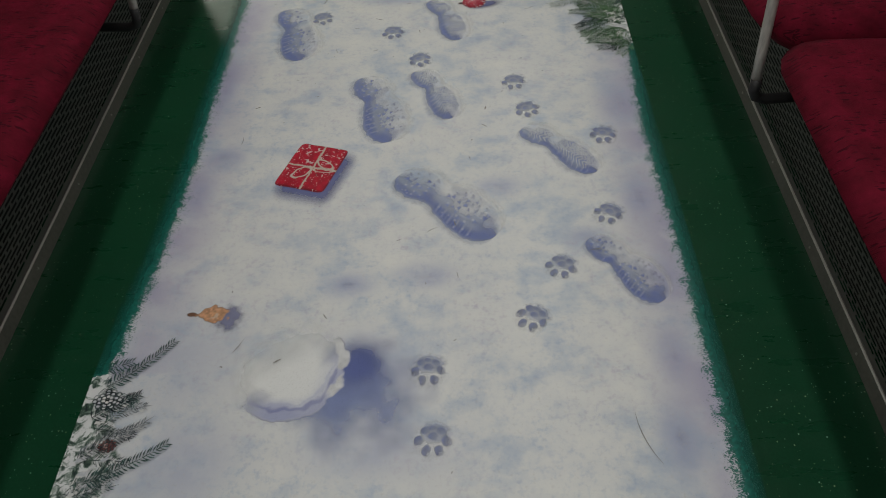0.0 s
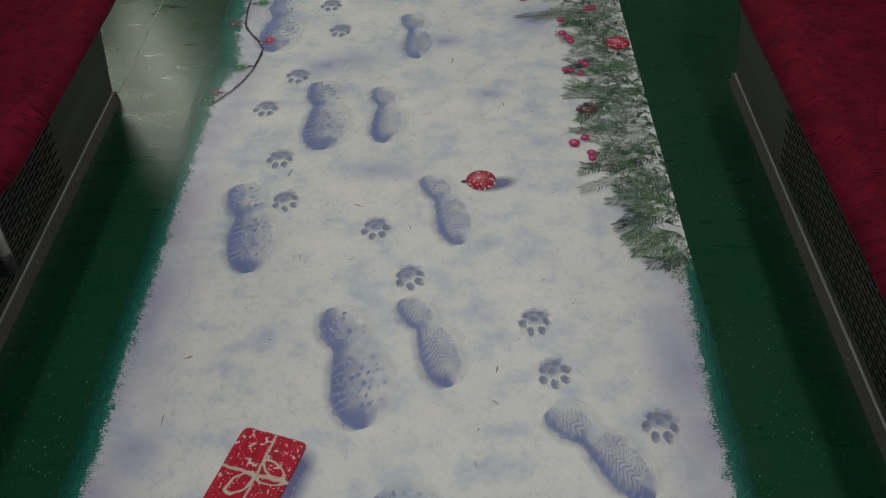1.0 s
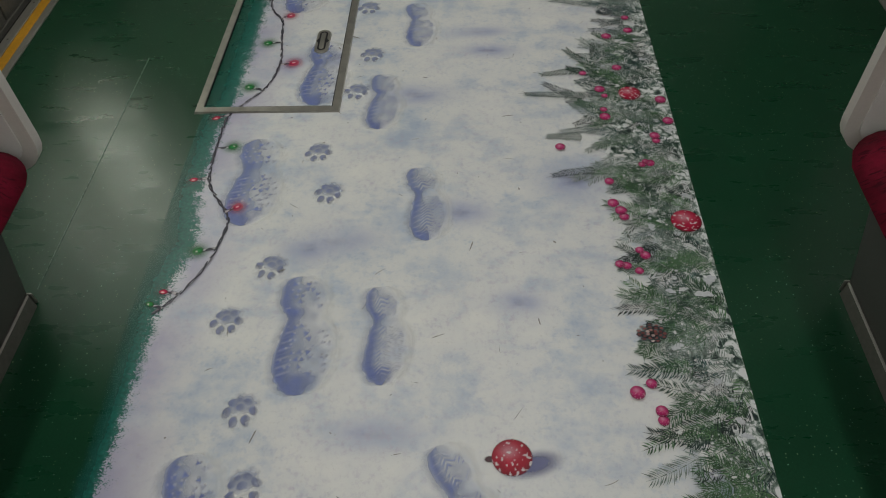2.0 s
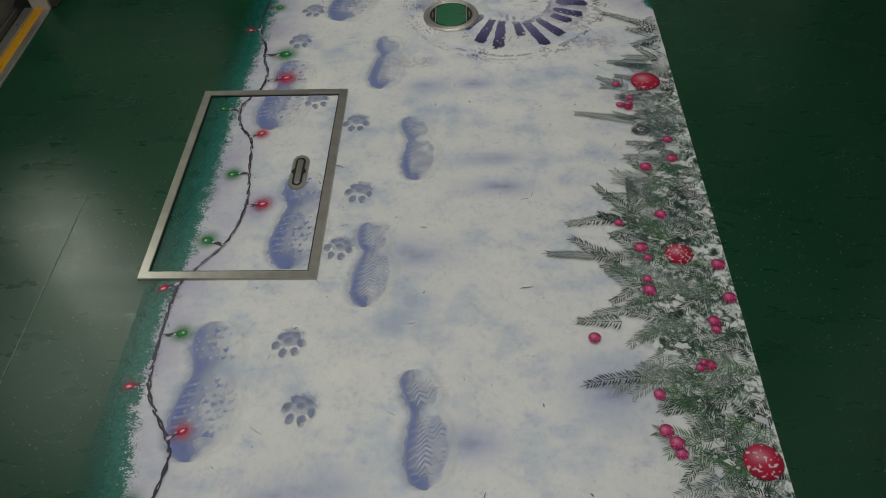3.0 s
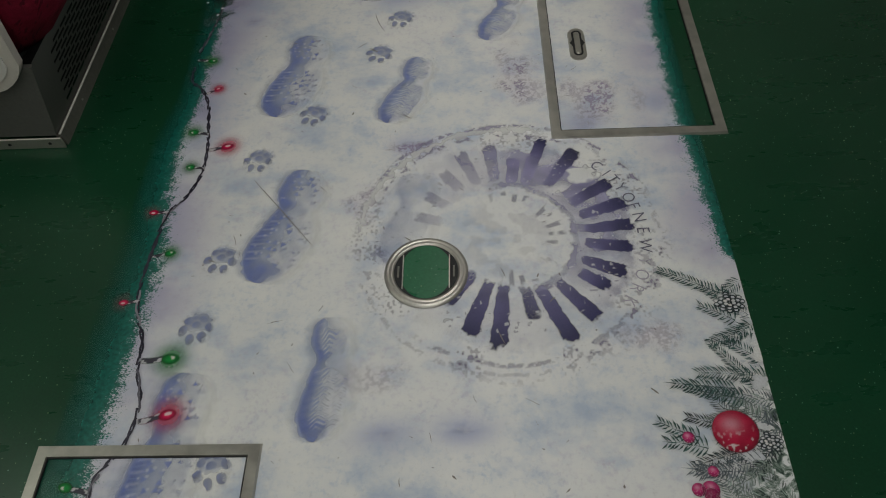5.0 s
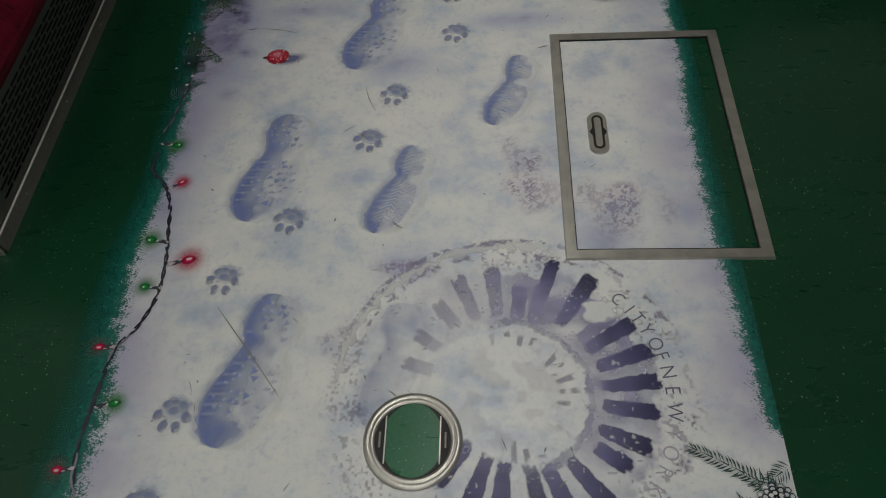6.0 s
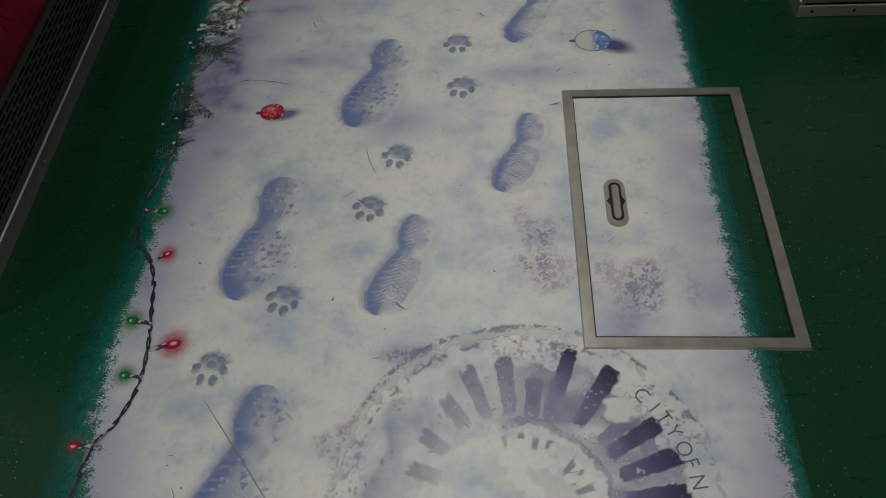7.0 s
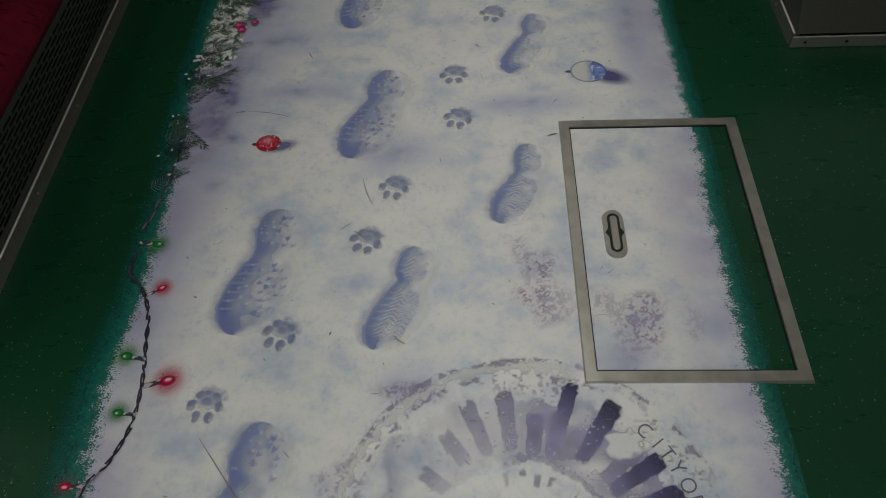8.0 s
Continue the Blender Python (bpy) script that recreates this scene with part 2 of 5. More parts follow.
def box_bm(x0, x1, y0, y1, z0, z1, bevel=0.0, segments=2, bm=None):
    bm = bm or bmesh.new()
    m = Matrix.LocRotScale(((x0 + x1) / 2, (y0 + y1) / 2, (z0 + z1) / 2), None, (abs(x1 - x0), abs(y1 - y0), abs(z1 - z0)))
    made = bmesh.ops.create_cube(bm, size=1, matrix=m)
    if bevel:
        edges = {e for v in made["verts"] for e in v.link_edges}
        bmesh.ops.bevel(bm, geom=list(edges), offset=bevel, segments=segments, affect="EDGES", profile=0.5)
    return bm


def thing(name, label, category, group="", at=(0, 0, 0)):
    ob = new(name)
    ob.location = at
    return tagged(ob, label, category, group)


def raw_part(name, verts, faces, material, parent, label="", mats=None):
    me = bpy.data.meshes.new(name)
    me.from_pydata(verts, [], faces)
    for m in (material if isinstance(material, (list, tuple)) else [material]):
        me.materials.append(m)
    if mats is not None:
        me.polygons.foreach_set("material_index", mats)
    ob = new(name, me)
    ob.parent = parent
    return tagged(ob, label)


def prism_bm(profile, y0, y1, bm=None):
    """A closed profile in x and z, drawn out along y."""
    bm = bm or bmesh.new()
    a, b = [bm.verts.new((x, y0, z)) for x, z in profile], [bm.verts.new((x, y1, z)) for x, z in profile]
    n = len(profile)
    for i in range(n):
        bm.faces.new((a[i], a[(i + 1) % n], b[(i + 1) % n], b[i]))
    bm.faces.new(a[::-1])
    bm.faces.new(b)
    bmesh.ops.recalc_face_normals(bm, faces=bm.faces)
    return bm


def tube_bm(points, r, sides=12):
    """A round tube along a line of points."""
    bm = bmesh.new()
    rings = []
    pts = [Vector(p) for p in points]
    side = None
    for i, p in enumerate(pts):
        d = (pts[min(i + 1, len(pts) - 1)] - pts[max(i - 1, 0)]).normalized()
        side = side or (Vector((0, 0, 1)) if abs(d.z) < 0.7 else Vector((0, 1, 0)))
        side = (side - d * side.dot(d)).normalized()
        other = d.cross(side)
        rings.append([bm.verts.new(p + r * (side * math.cos(a) + other * math.sin(a))) for a in [2 * math.pi * k / sides for k in range(sides)]])
    for r0, r1 in zip(rings, rings[1:]):
        for k in range(sides):
            bm.faces.new((r0[k], r0[(k + 1) % sides], r1[(k + 1) % sides], r1[k]))
    bm.faces.new(rings[0][::-1])
    bm.faces.new(rings[-1])
    return bm


# ---- the car's shell ----
Y0, Y1 = -3.2, 9.2
WALL = 1.345
RAIL_L, RAIL_R = -0.917, 0.842
DOOR0, DOOR1 = 3.02, 4.30


def structure(name, bm, material, label, category):
    return tagged(mesh_object(name, bm, material), label, category, kind="structure")


floor = structure("floor", box_bm(-WALL, WALL, Y0, Y1, -0.06, 0.0), GREEN, "dark green speckled glossy vinyl train floor", "floor")
part("floor_seam", box_bm(-0.9328, -0.9292, 2.56, 3.45, -0.002, 0.0016, 0.001, 1), SEAM, floor, "thin welded seam in the vinyl")
ceiling = structure("ceiling", box_bm(-WALL - 0.06, WALL + 0.06, Y0, Y1, CEIL, CEIL + 0.06), CREAM, "cream ceiling panels of the train car", "ceiling")
structure("wall_north", box_bm(-WALL - 0.06, WALL + 0.06, Y1, Y1 + 0.06, -0.06, CEIL + 0.06), CREAM, "cream end wall of the train car", "wall")
structure("wall_south", box_bm(-WALL - 0.06, WALL + 0.06, Y0 - 0.06, Y0, -0.06, CEIL + 0.06), CREAM, "cream end wall of the train car", "wall")


def side_wall(name, s, doors):
    """A side wall with window and door openings through it."""
    bm = bmesh.new()
    xa, xb = s * WALL, s * (WALL + 0.06)
    cuts = sorted(doors)
    y = Y0
    for d0, d1 in cuts + [(Y1, Y1)]:
        mid0, mid1 = y + 0.35, d0 - 0.35
        if mid1 - mid0 > 0.6:
            box_bm(xa, xb, y, d0, -0.06, 0.95, bm=bm)
            box_bm(xa, xb, y, d0, 1.65, CEIL, bm=bm)
            box_bm(xa, xb, y, mid0, 0.95, 1.65, bm=bm)
            box_bm(xa, xb, mid1, d0, 0.95, 1.65, bm=bm)
        elif d0 > y:
            box_bm(xa, xb, y, d0, -0.06, CEIL, bm=bm)
        if d1 > d0:
            box_bm(xa, xb, d0, d1, 1.93, CEIL, bm=bm)
        y = d1
    return structure(name, bm, CREAM, "cream laminate side wall with windows", "wall")


side_wall("wall_west", -1, [(DOOR0, DOOR1)])
side_wall("wall_east", 1, [(3.55, 4.83)])


def car_window(name, s, y0, y1):
    w = thing(name, "dark train window in a rubber frame", "window", "train windows", (s * (WALL + 0.03), (y0 + y1) / 2, 1.3))
    w["kind"] = "structure"
    h = (y1 - y0) / 2
    part("pane", box_bm(-0.004, 0.004, -h, h, -0.35, 0.35), GLASS_DARK, w)
    for a, b, c, d in ((-h - 0.02, h + 0.02, 0.33, 0.37), (-h - 0.02, h + 0.02, -0.37, -0.33), (-h - 0.02, -h + 0.02, -0.33, 0.33), (h - 0.02, h + 0.02, -0.33, 0.33)):
        part("window_frame", box_bm(-0.034, 0.034, a, b, c, d), RUBBER, w)


car_window("window_1", -1, Y0 + 0.35, DOOR0 - 0.35)
car_window("window_2", -1, DOOR1 + 0.35, Y1 - 0.35)
car_window("window_3", 1, Y0 + 0.35, 3.20)
car_window("window_4", 1, 5.18, Y1 - 0.35)


def threshold(name, s, y0, y1):
    """Door sill: steel nosing, yellow strip, ribbed track, dark gap."""
    t = thing(name, "door threshold with a worn yellow strip between steel tracks", "threshold", "door thresholds", (s * WALL, (y0 + y1) / 2, 0))
    t["kind"] = "structure"
    h = (y1 - y0) / 2

    def strip(nm, a, b, z0, z1, mat, label=""):
        part(nm, box_bm(s * a, s * b, -h, h, z0, z1, 0.0015, 1), mat, t, label)
    strip("nosing", -0.006, 0.018, -0.02, 0.005, STEEL)
    strip("yellow_strip", 0.0185, 0.052, -0.02, 0.004, YELLOW, "worn yellow warning strip")
    strip("sill_plate", 0.0525, 0.084, -0.02, 0.006, STEEL)
    strip("track_groove", 0.0845, 0.110, -0.04, -0.012, RUBBER)
    strip("outer_plate", 0.1105, 0.175, -0.03, 0.004, STEEL_DULL)
    for k in range(6):
        bm = bmesh.new()
        bmesh.ops.create_cone(bm, cap_ends=True, segments=10, radius1=0.004, radius2=0.003, depth=0.0015, matrix=pose(s * 0.068, -h + 0.1 + k * (2 * h - 0.2) / 5, 0.0065))
        part("screw", bm, STEEL_DULL, t)


threshold("threshold_1", -1, DOOR0, DOOR1)
threshold("threshold_2", 1, 3.55, 4.83)

door = thing("door_1", "closed grey sliding train door with dark windows", "door", at=(WALL + 0.15, 4.19, 0))
door["kind"] = "structure"
for k in (-1, 1):
    leaf = part("door_leaf", box_bm(-0.02, 0.02, k * 0.005, k * 0.66, 0.005, 1.95, 0.004), STEEL_DULL, door)
    part("door_window", box_bm(-0.024, 0.024, k * 0.12, k * 0.54, 0.85, 1.6, 0.006), GLASS_DARK, leaf)

clear_pane = bpy.data.materials.new("clear_door_glass")
nt, b = nodes_of(clear_pane)
b.inputs["Base Color"].default_value = (0.95, 0.97, 0.96, 1)
b.inputs["Roughness"].default_value = 0.02
b.inputs["Transmission Weight"].default_value = 1.0
b.inputs["IOR"].default_value = 1.05
door = thing("door_2", "closed grey sliding train door with tall lit windows", "door", at=(-WALL - 0.135, (DOOR0 + DOOR1) / 2, 0))
door["kind"] = "structure"
for k in (-1, 1):
    leaf = part("door_leaf", box_bm(-0.02, 0.02, k * 0.005, k * 0.64, 0.005, 0.45, 0.003), STEEL_DULL, door)
    for a0, a1, z0, z1 in ((0.005, 0.64, 1.55, 1.95), (0.005, 0.07, 0.4505, 1.5495), (0.58, 0.64, 0.4505, 1.5495)):
        part("leaf_frame", box_bm(-0.02, 0.02, k * a0, k * a1, z0, z1), STEEL_DULL, leaf)
    pane = part("pane", box_bm(-0.003, 0.003, k * 0.0705, k * 0.5795, 0.4505, 1.5495), clear_pane, leaf)
    pane.visible_shadow = False

# the platform outside the door
platform = structure("ground", box_bm(-5.2, -WALL - 0.21, -2, 9, -0.16, -0.06), plain("grey_granite", (0.20, 0.19, 0.18), 0.5, 0, 30, 0.3), "grey granite station platform outside the door", "platform")
structure("backdrop", box_bm(-5.3, -5.2, -2, 9, -0.1, 3.2), plain("station_wall_marble", (0.6, 0.57, 0.5), 0.4, 0, 8, 0.15), "pale marble wall of the station", "station wall")

for lx, ly, ll, power, spread in LAMPS:
    f = thing("ceiling_light", "long fluorescent ceiling light with a white diffuser", "ceiling light", "ceiling lights", (lx, ly, CEIL))
    part("housing", box_bm(-0.08, 0.08, -ll / 2 - 0.05, ll / 2 + 0.05, -0.02, 0.0, 0.004), STEEL_DULL, f)
    part("diffuser", box_bm(-0.06, 0.06, -ll / 2, ll / 2, -0.03, -0.0205, 0.003), DIFFUSER, f)


# ---- seats along the sides ----
def slotted_panel(x_low, lean, y0, y1, z0, z1, slot0, slot1, s):
    """A sheet that leans over the aisle as it rises, with rows of staggered slots cut through it."""
    verts, faces = [], []

    def quad(ya, yb, za, zb):
        i = len(verts)
        for y, z in ((ya, za), (yb, za), (yb, zb), (ya, zb)):
            verts.append((x_low - s * lean * (z - z0), y, z))
        faces.append((i, i + 1, i + 2, i + 3) if s < 0 else (i + 3, i + 2, i + 1, i))
    pitch, slot, row, gap = 0.050, 0.0415, 0.0072, 0.0066
    z = z0 + 0.022
    quad(y0, y1, z0, z)
    k = 0
    while z + row + gap < z1 - 0.01:
        a = slot0 + (k % 2) * pitch / 2
        quad(y0, a, z, z + row)
        while a + pitch < slot1:
            quad(a + slot, a + pitch, z, z + row)
            a += pitch
        quad(a, y1, z, z + row)
        quad(y0, y1, z + row, z + row + gap)
        z += row + gap
        k += 1
    quad(y0, y1, z, z1)
    return verts, faces


def cushion_bm(x0, x1, y0, y1, z0, z1, tuck=0.05):
    """A seat pad with full rounded corners and a slightly domed top."""
    bm = bmesh.new()
    bmesh.ops.create_grid(bm, x_segments=16, y_segments=28, size=0.5)
    cx, cy, w, h = (x0 + x1) / 2, (y0 + y1) / 2, abs(x1 - x0) / 2, (y1 - y0) / 2
    r = 0.115
    for v in bm.verts:
        px, py = v.co.x * 2 * w, v.co.y * 2 * h
        # pull the corners onto a rounded outline
        ex, ey = abs(px) - (w - r), abs(py) - (h - r)
        if ex > 0 and ey > 0:
            d = max(ex, ey) / max(1e-6, math.hypot(ex, ey))
            px, py = math.copysign(w - r + ex * d, px), math.copysign(h - r + ey * d, py)
        rim = min(w - abs(px), h - abs(py), r)
        if ex > 0 and ey > 0:
            rim = r - max(ex, ey)
        k = max(0.0, min(1.0, rim / 0.05))
        drop = 0.032 * (1 - math.sqrt(max(0.0, 1 - (1 - k) ** 2)))
        v.co = (cx + px, cy + py, z1 - drop + 0.004 * math.sin(px * 9) * math.sin(py * 7))
    rimv = [e for e in bm.edges if e.is_boundary]
    ext = bmesh.ops.extrude_edge_only(bm, edges=rimv)
    low = [g for g in ext["geom"] if isinstance(g, bmesh.types.BMVert)]
    for v in low:
        v.co.z = z0
        v.co.x += math.copysign(min(tuck, abs(cx - v.co.x)), cx - v.co.x)
        v.co.y += math.copysign(min(0.012, abs(cy - v.co.y)), cy - v.co.y)
    bmesh.ops.contextual_create(bm, geom=[e for e in bm.edges if e.is_boundary])
    bmesh.ops.recalc_face_normals(bm, faces=bm.faces)
    return bm


def bench(s, rail, pad, y0, y1, splits, slot0, slot1, near_end, far_end, low=0.356, tuck=0.05):
    """A fixed bench: skirting strip, slotted heater panel, red pads and backrest."""
    b = thing("train_bench", "red plush train bench over a slotted grey heater panel", "bench", "side benches", (rail, (y0 + y1) / 2, 0))
    oy = (y0 + y1) / 2
    a, e = y0 - oy, y1 - oy
    wall = s * WALL - rail - s * 0.004
    # skirting with a folded top edge, its highlight put into the pale colour
    part("skirting", prism_bm([(-s * 0.004, 0.0005), (0, 0.034), (s * 0.012, 0.036), (s * 0.02, 0.0005)], a, e), STEEL_DULL, b, "dull steel skirting strip")
    part("skirting_edge", tube_bm([(s * 0.0015, a, 0.0365), (s * 0.0015, e, 0.0365)], 0.0026, 12), BRIGHT, b, "pale steel edge with its highlight in the colour", True)
    v, f = slotted_panel(s * 0.006, 0.22, a, e, 0.038, low + 0.004, slot0 - oy, slot1 - oy, s)
    raw_part("heater_panel", v, f, PANEL_GREY, b, "grey steel panel with staggered slots")
    # added black box, its colour gives the shade seen through the slots
    part("slot_shade_box", prism_bm([(s * 0.035, 0.03), (s * 0.035 - s * 0.215 * (low - 0.031), low - 0.001), (wall, low - 0.001), (wall, 0.03)], a + 0.004, e - 0.004), DARK, b, "near-black box for the shade behind the slots")
    for flag, yy, d in ((near_end, a, -1), (far_end, e, 1)):
        if flag:
            part("end_panel", prism_bm([(s * 0.006, 0.038), (s * 0.006 - s * 0.2166 * (low - 0.042), low - 0.004), (wall, low - 0.004), (wall, 0.038)], yy - 0.006, yy + 0.006), PANEL_GREY, b)
            part("end_skirting", box_bm(-s * 0.003, wall, yy + d * 0.0065, yy + d * 0.012, 0.0005, 0.034, 0.002, 1), STEEL, b, "steel skirting with screws")
            for k in range(4):
                bm = bmesh.new()
                bmesh.ops.create_cone(bm, cap_ends=True, segments=8, radius1=0.004, radius2=0.004, depth=0.002, matrix=pose(s * (0.03 + 0.10 * k), yy + d * 0.0125, 0.018, 90))
                part("screw", bm, RUBBER, b)
    edges = [a] + [p - oy for p in splits] + [e + (0.055 if far_end else 0)]
    for p, q in zip(edges, edges[1:]):
        part("seat_pad", cushion_bm(-s * pad, wall - s * 0.09, p + 0.006, q - 0.006, low, 0.445, tuck), MOQUETTE, b, "", True)
        back = box_bm(wall - s * 0.10, wall - s * 0.012, p + 0.006, q - 0.006, 0.44, 0.93, 0.03, 3)
        part("backrest", back, MOQUETTE, b, "", True)
    for k in range(int((e - a) / 0.28)):
        bm = bmesh.new()
        bmesh.ops.create_cone(bm, cap_ends=True, segments=8, radius1=0.0032, radius2=0.003, depth=0.002, matrix=pose(-s * 0.003, a + 0.14 + 0.28 * k, 0.018, 0, 90))
        part("screw", bm, STEEL, b)
    return b


bench(-1, RAIL_L, 0.195, -3.0, 2.515, [-1.4, 0.25, 1.69], -2.9, 2.17, False, True)
bench(1, RAIL_R, 0.156, -3.0, 2.545, [-1.4, -0.2, 1.27], -2.9, 2.17, False, True)
bench(-1, RAIL_L + 0.002, 0.19, 4.608, 9.1, [6.1, 7.6], 4.70, 9.0, True, False, 0.245, 0.145)
bench(1, RAIL_R, 0.13, 5.49, 9.1, [7.2], 5.62, 9.0, True, False)


def grab_rail(x, y, s):
    """Upright armrest tube that turns under the pads in a black rubber elbow."""
    g = thing("armrest_rail", "worn steel armrest tube with a black rubber elbow between red pads", "armrest", "armrest rails", (x, y, 0.28))
    part("tube", tube_bm([(0, 0, 0.012), (0, 0.022, 0.10), (0, 0.080, 0.36), (0, 0.096, 0.44), (s * 0.03, 0.106, 0.50), (s * 0.10, 0.110, 0.53), (s * 0.40, 0.110, 0.53)], 0.0108, 16), SATIN, g, "", True)
    part("elbow", tube_bm([(0, 0.0, 0.03), (0, -0.002, 0.005), (s * 0.008, -0.002, -0.012), (s * 0.03, -0.002, -0.02), (s * 0.13, -0.002, -0.015)], 0.0118), RUBBER, g, "black rubber elbow", True)


grab_rail(0.704, 1.283, 1)
grab_rail(-0.757, 1.672, -1)


def partition(s, x_front, y, z, lean=0.0):
    """End screen of a bench: a cream panel with rounded corners in a steel rim."""
    p = thing("partition", "cream laminate screen with rounded corners in a steel rim", "partition", "bench end partitions", (s * WALL - s * 0.004, y, z))
    w, h, r = abs(s * WALL - x_front) - 0.004, 1.25, 0.07

    def outline(inset):
        rr = max(0.01, r - inset)
        pts = [(0, inset)]
        for c, a0 in (((w - r, r), -90), ((w - r, h - r), 0)):
            for k in range(7):
                t = math.radians(a0 + 15 * k)
                pts.append((c[0] + rr * math.cos(t), c[1] + rr * math.sin(t)))
        return [(u + (lean * min(zz, 0.30) if u else 0.0), zz) for u, zz in pts] + [(0, h - inset)]

    def slab(inset, half):
        bm = bmesh.new()
        f = [bm.verts.new((-s * u, -half, z)) for u, z in outline(inset)]
        g = [bm.verts.new((-s * u, half, z)) for u, z in outline(inset)]
        n = len(f)
        for i in range(n):
            bm.faces.new((f[i], f[(i + 1) % n], g[(i + 1) % n], g[i]))
        bm.faces.new(f[::-1])
        bm.faces.new(g)
        bmesh.ops.recalc_face_normals(bm, faces=bm.faces)
        return bm
    part("rim", slab(0.0, 0.011), CREAM, p, "rounded rim")
    part("panel", slab(0.026, 0.014), WHITE, p)


partition(-1, -0.748, 2.585, 0.35)
partition(1, 0.712, 2.615, 0.35)
partition(-1, -0.915, 4.594, 0.190, 0.40)
partition(1, 0.81, 5.470, 0.165)

for s, y0, y1 in ((-1, DOOR1, 4.575), (-1, 2.565, DOOR0), (1, 2.60, 3.55), (1, 4.83, 5.455)):
    t = thing("wall_panel", "cream vestibule wall panel over a brown kick plate", "wall panel", "vestibule panels", (s * WALL, (y0 + y1) / 2, 0))
    h = (y1 - y0) / 2 - 0.004
    part("kick_plate", box_bm(-s * 0.022, -s * 0.002, -h, h, 0.001, 0.075, 0.003, 1), BROWN, t)
    part("panel", box_bm(-s * 0.018, -s * 0.002, -h, h, 0.0755, 0.92, 0.003, 1), WHITE, t)


# ---- the printed floor graphic ----
def left_edge(y):
    return np.interp(y, [0.5, 0.8, 1.1, 1.4, 1.75, 2.5, 2.6, 2.7, 2.86, 3.1, 3.25, 3.74, 4.05, 4.3, 4.42, 4.58, 4.75, 5.07, 5.3, 6.0], [-0.68, -0.664, -0.639, -0.632, -0.64, -0.638, -0.622, -0.60, -0.632, -0.636, -0.617, -0.618, -0.603, -0.595, -0.617, -0.631, -0.615, -0.620, -0.64, -0.66])


def right_edge(y):
    return np.interp(y, [0.5, 1.05, 1.5, 1.8, 1.90, 1.94, 4.15, 4.24, 4.42, 4.65, 5.0, 5.12, 5.64, 6.2], [0.55, 0.556, 0.55, 0.564, 0.575, 0.72, 0.72, 0.572, 0.563, 0.549, 0.547, 0.557, 0.545, 0.55])


def bough_edge(y):
    return np.interp(y, [1.86, 1.91, 2.09, 2.18, 2.46, 2.74, 2.9, 3.06, 3.25, 3.4, 3.6, 3.7, 3.8, 3.9, 4.0, 4.1, 4.2], [0.62, 0.53, 0.485, 0.42, 0.43, 0.43, 0.37, 0.345, 0.34, 0.42, 0.50, 0.46, 0.47, 0.53, 0.56, 0.58, 0.62])


# blue hollows of the snow: place, half width, half length
HOLLOWS = [(-0.15, 0.78, .09, .07), (-0.56, 1.44, .05, .035), (0.16, 1.30, .05, .03), (0.47, 0.62, .04, .07), (-0.19, 1.0, .05, .03), (-0.33, 2.68, .06, .04),
           (0.15, 2.52, .05, .03), (-0.14, 2.21, .08, .03), (-0.11, 3.25, .09, .04), (-0.27, 2.70, .09, .04), (0.02, 2.79, .07, .04), (0.30, 2.90, .08, .07)]
HOLLOWS += [(0.07, 3.56, .09, .025), (0.04, 3.87, .06, .03), (-0.09, 3.86, .06, .03), (0.51, 4.69, .03, .03), (-0.12, 5.15, .08, .05), (-0.56, 5.25, .06, .13),
            (-0.45, 5.56, .12, .06), (0.49, 0.80, .03, .06), (-0.06, 4.57, .06, .04), (0.18, 5.3, .12, .03), (0.46, 5.6, .05, .2), (-0.02, 1.02, .06, .03)]
HOLLOWS += [(-0.60, 4.95, .045, .22), (-0.57, 5.42, .07, .10), (-0.36, 3.43, .05, .035), (-0.47, 3.42, .03, .03), (0.33, 4.62, .05, .04), (-0.62, 1.75, .03, .15), (0.50, 2.05, .05, .10)]
HOLLOWS += [(-0.60, 5.16, .06, .09), (-0.56, 5.29, .07, .07), (-0.53, 5.46, .09, .10), (-0.52, 5.68, .13, .13), (-0.38, 5.36, .12, .03), (-0.60, 5.04, .04, .05), (0.50, 1.25, .04, .08), (0.51, 1.62, .05, .10), (0.52, 1.0, .03, .06), (0.36, 1.12, .05, .03), (-0.60, 1.30, .03, .06), (-0.52, 0.82, .12, .14, .40), (-0.47, 0.58, .11, .10, .50), (-0.10, 0.60, .14, .05, .5), (-0.60, 5.34, .105, .30, 1.5), (-0.55, 5.75, .12, .2, 1.3), (-0.52, 5.20, .05, .035, 1.0), (-0.53, 5.06, .04, .03, .9), (-0.60, 4.72, .04, .05, 1.0), (-0.49, 3.40, .035, .05, .95), (0.10, 3.46, .07, .03, .9)]

graphic_top = 0.0012
gx, gy = np.linspace(-0.70, 0.592, 104), np.linspace(-1.6, 7.4, 620)
XX, YY = np.meshgrid(gx, gy)
verts = np.stack([XX, YY, np.full_like(XX, graphic_top)], -1).reshape(-1, 3)
ny, nx = XX.shape
idx = np.arange(nx * ny).reshape(ny, nx)
quads = np.stack([idx[:-1, :-1], idx[:-1, 1:], idx[1:, 1:], idx[1:, :-1]], -1).reshape(-1, 4)
me = bpy.data.meshes.new("floor_graphic")
me.from_pydata(verts.tolist(), [], quads.tolist())
edge = np.minimum(XX - left_edge(YY), right_edge(YY) - XX)
fir = np.clip((XX - bough_edge(YY) - 0.045) / 0.09 + 0.5, 0, 1) * (YY > 1.84) * (YY < 4.22)
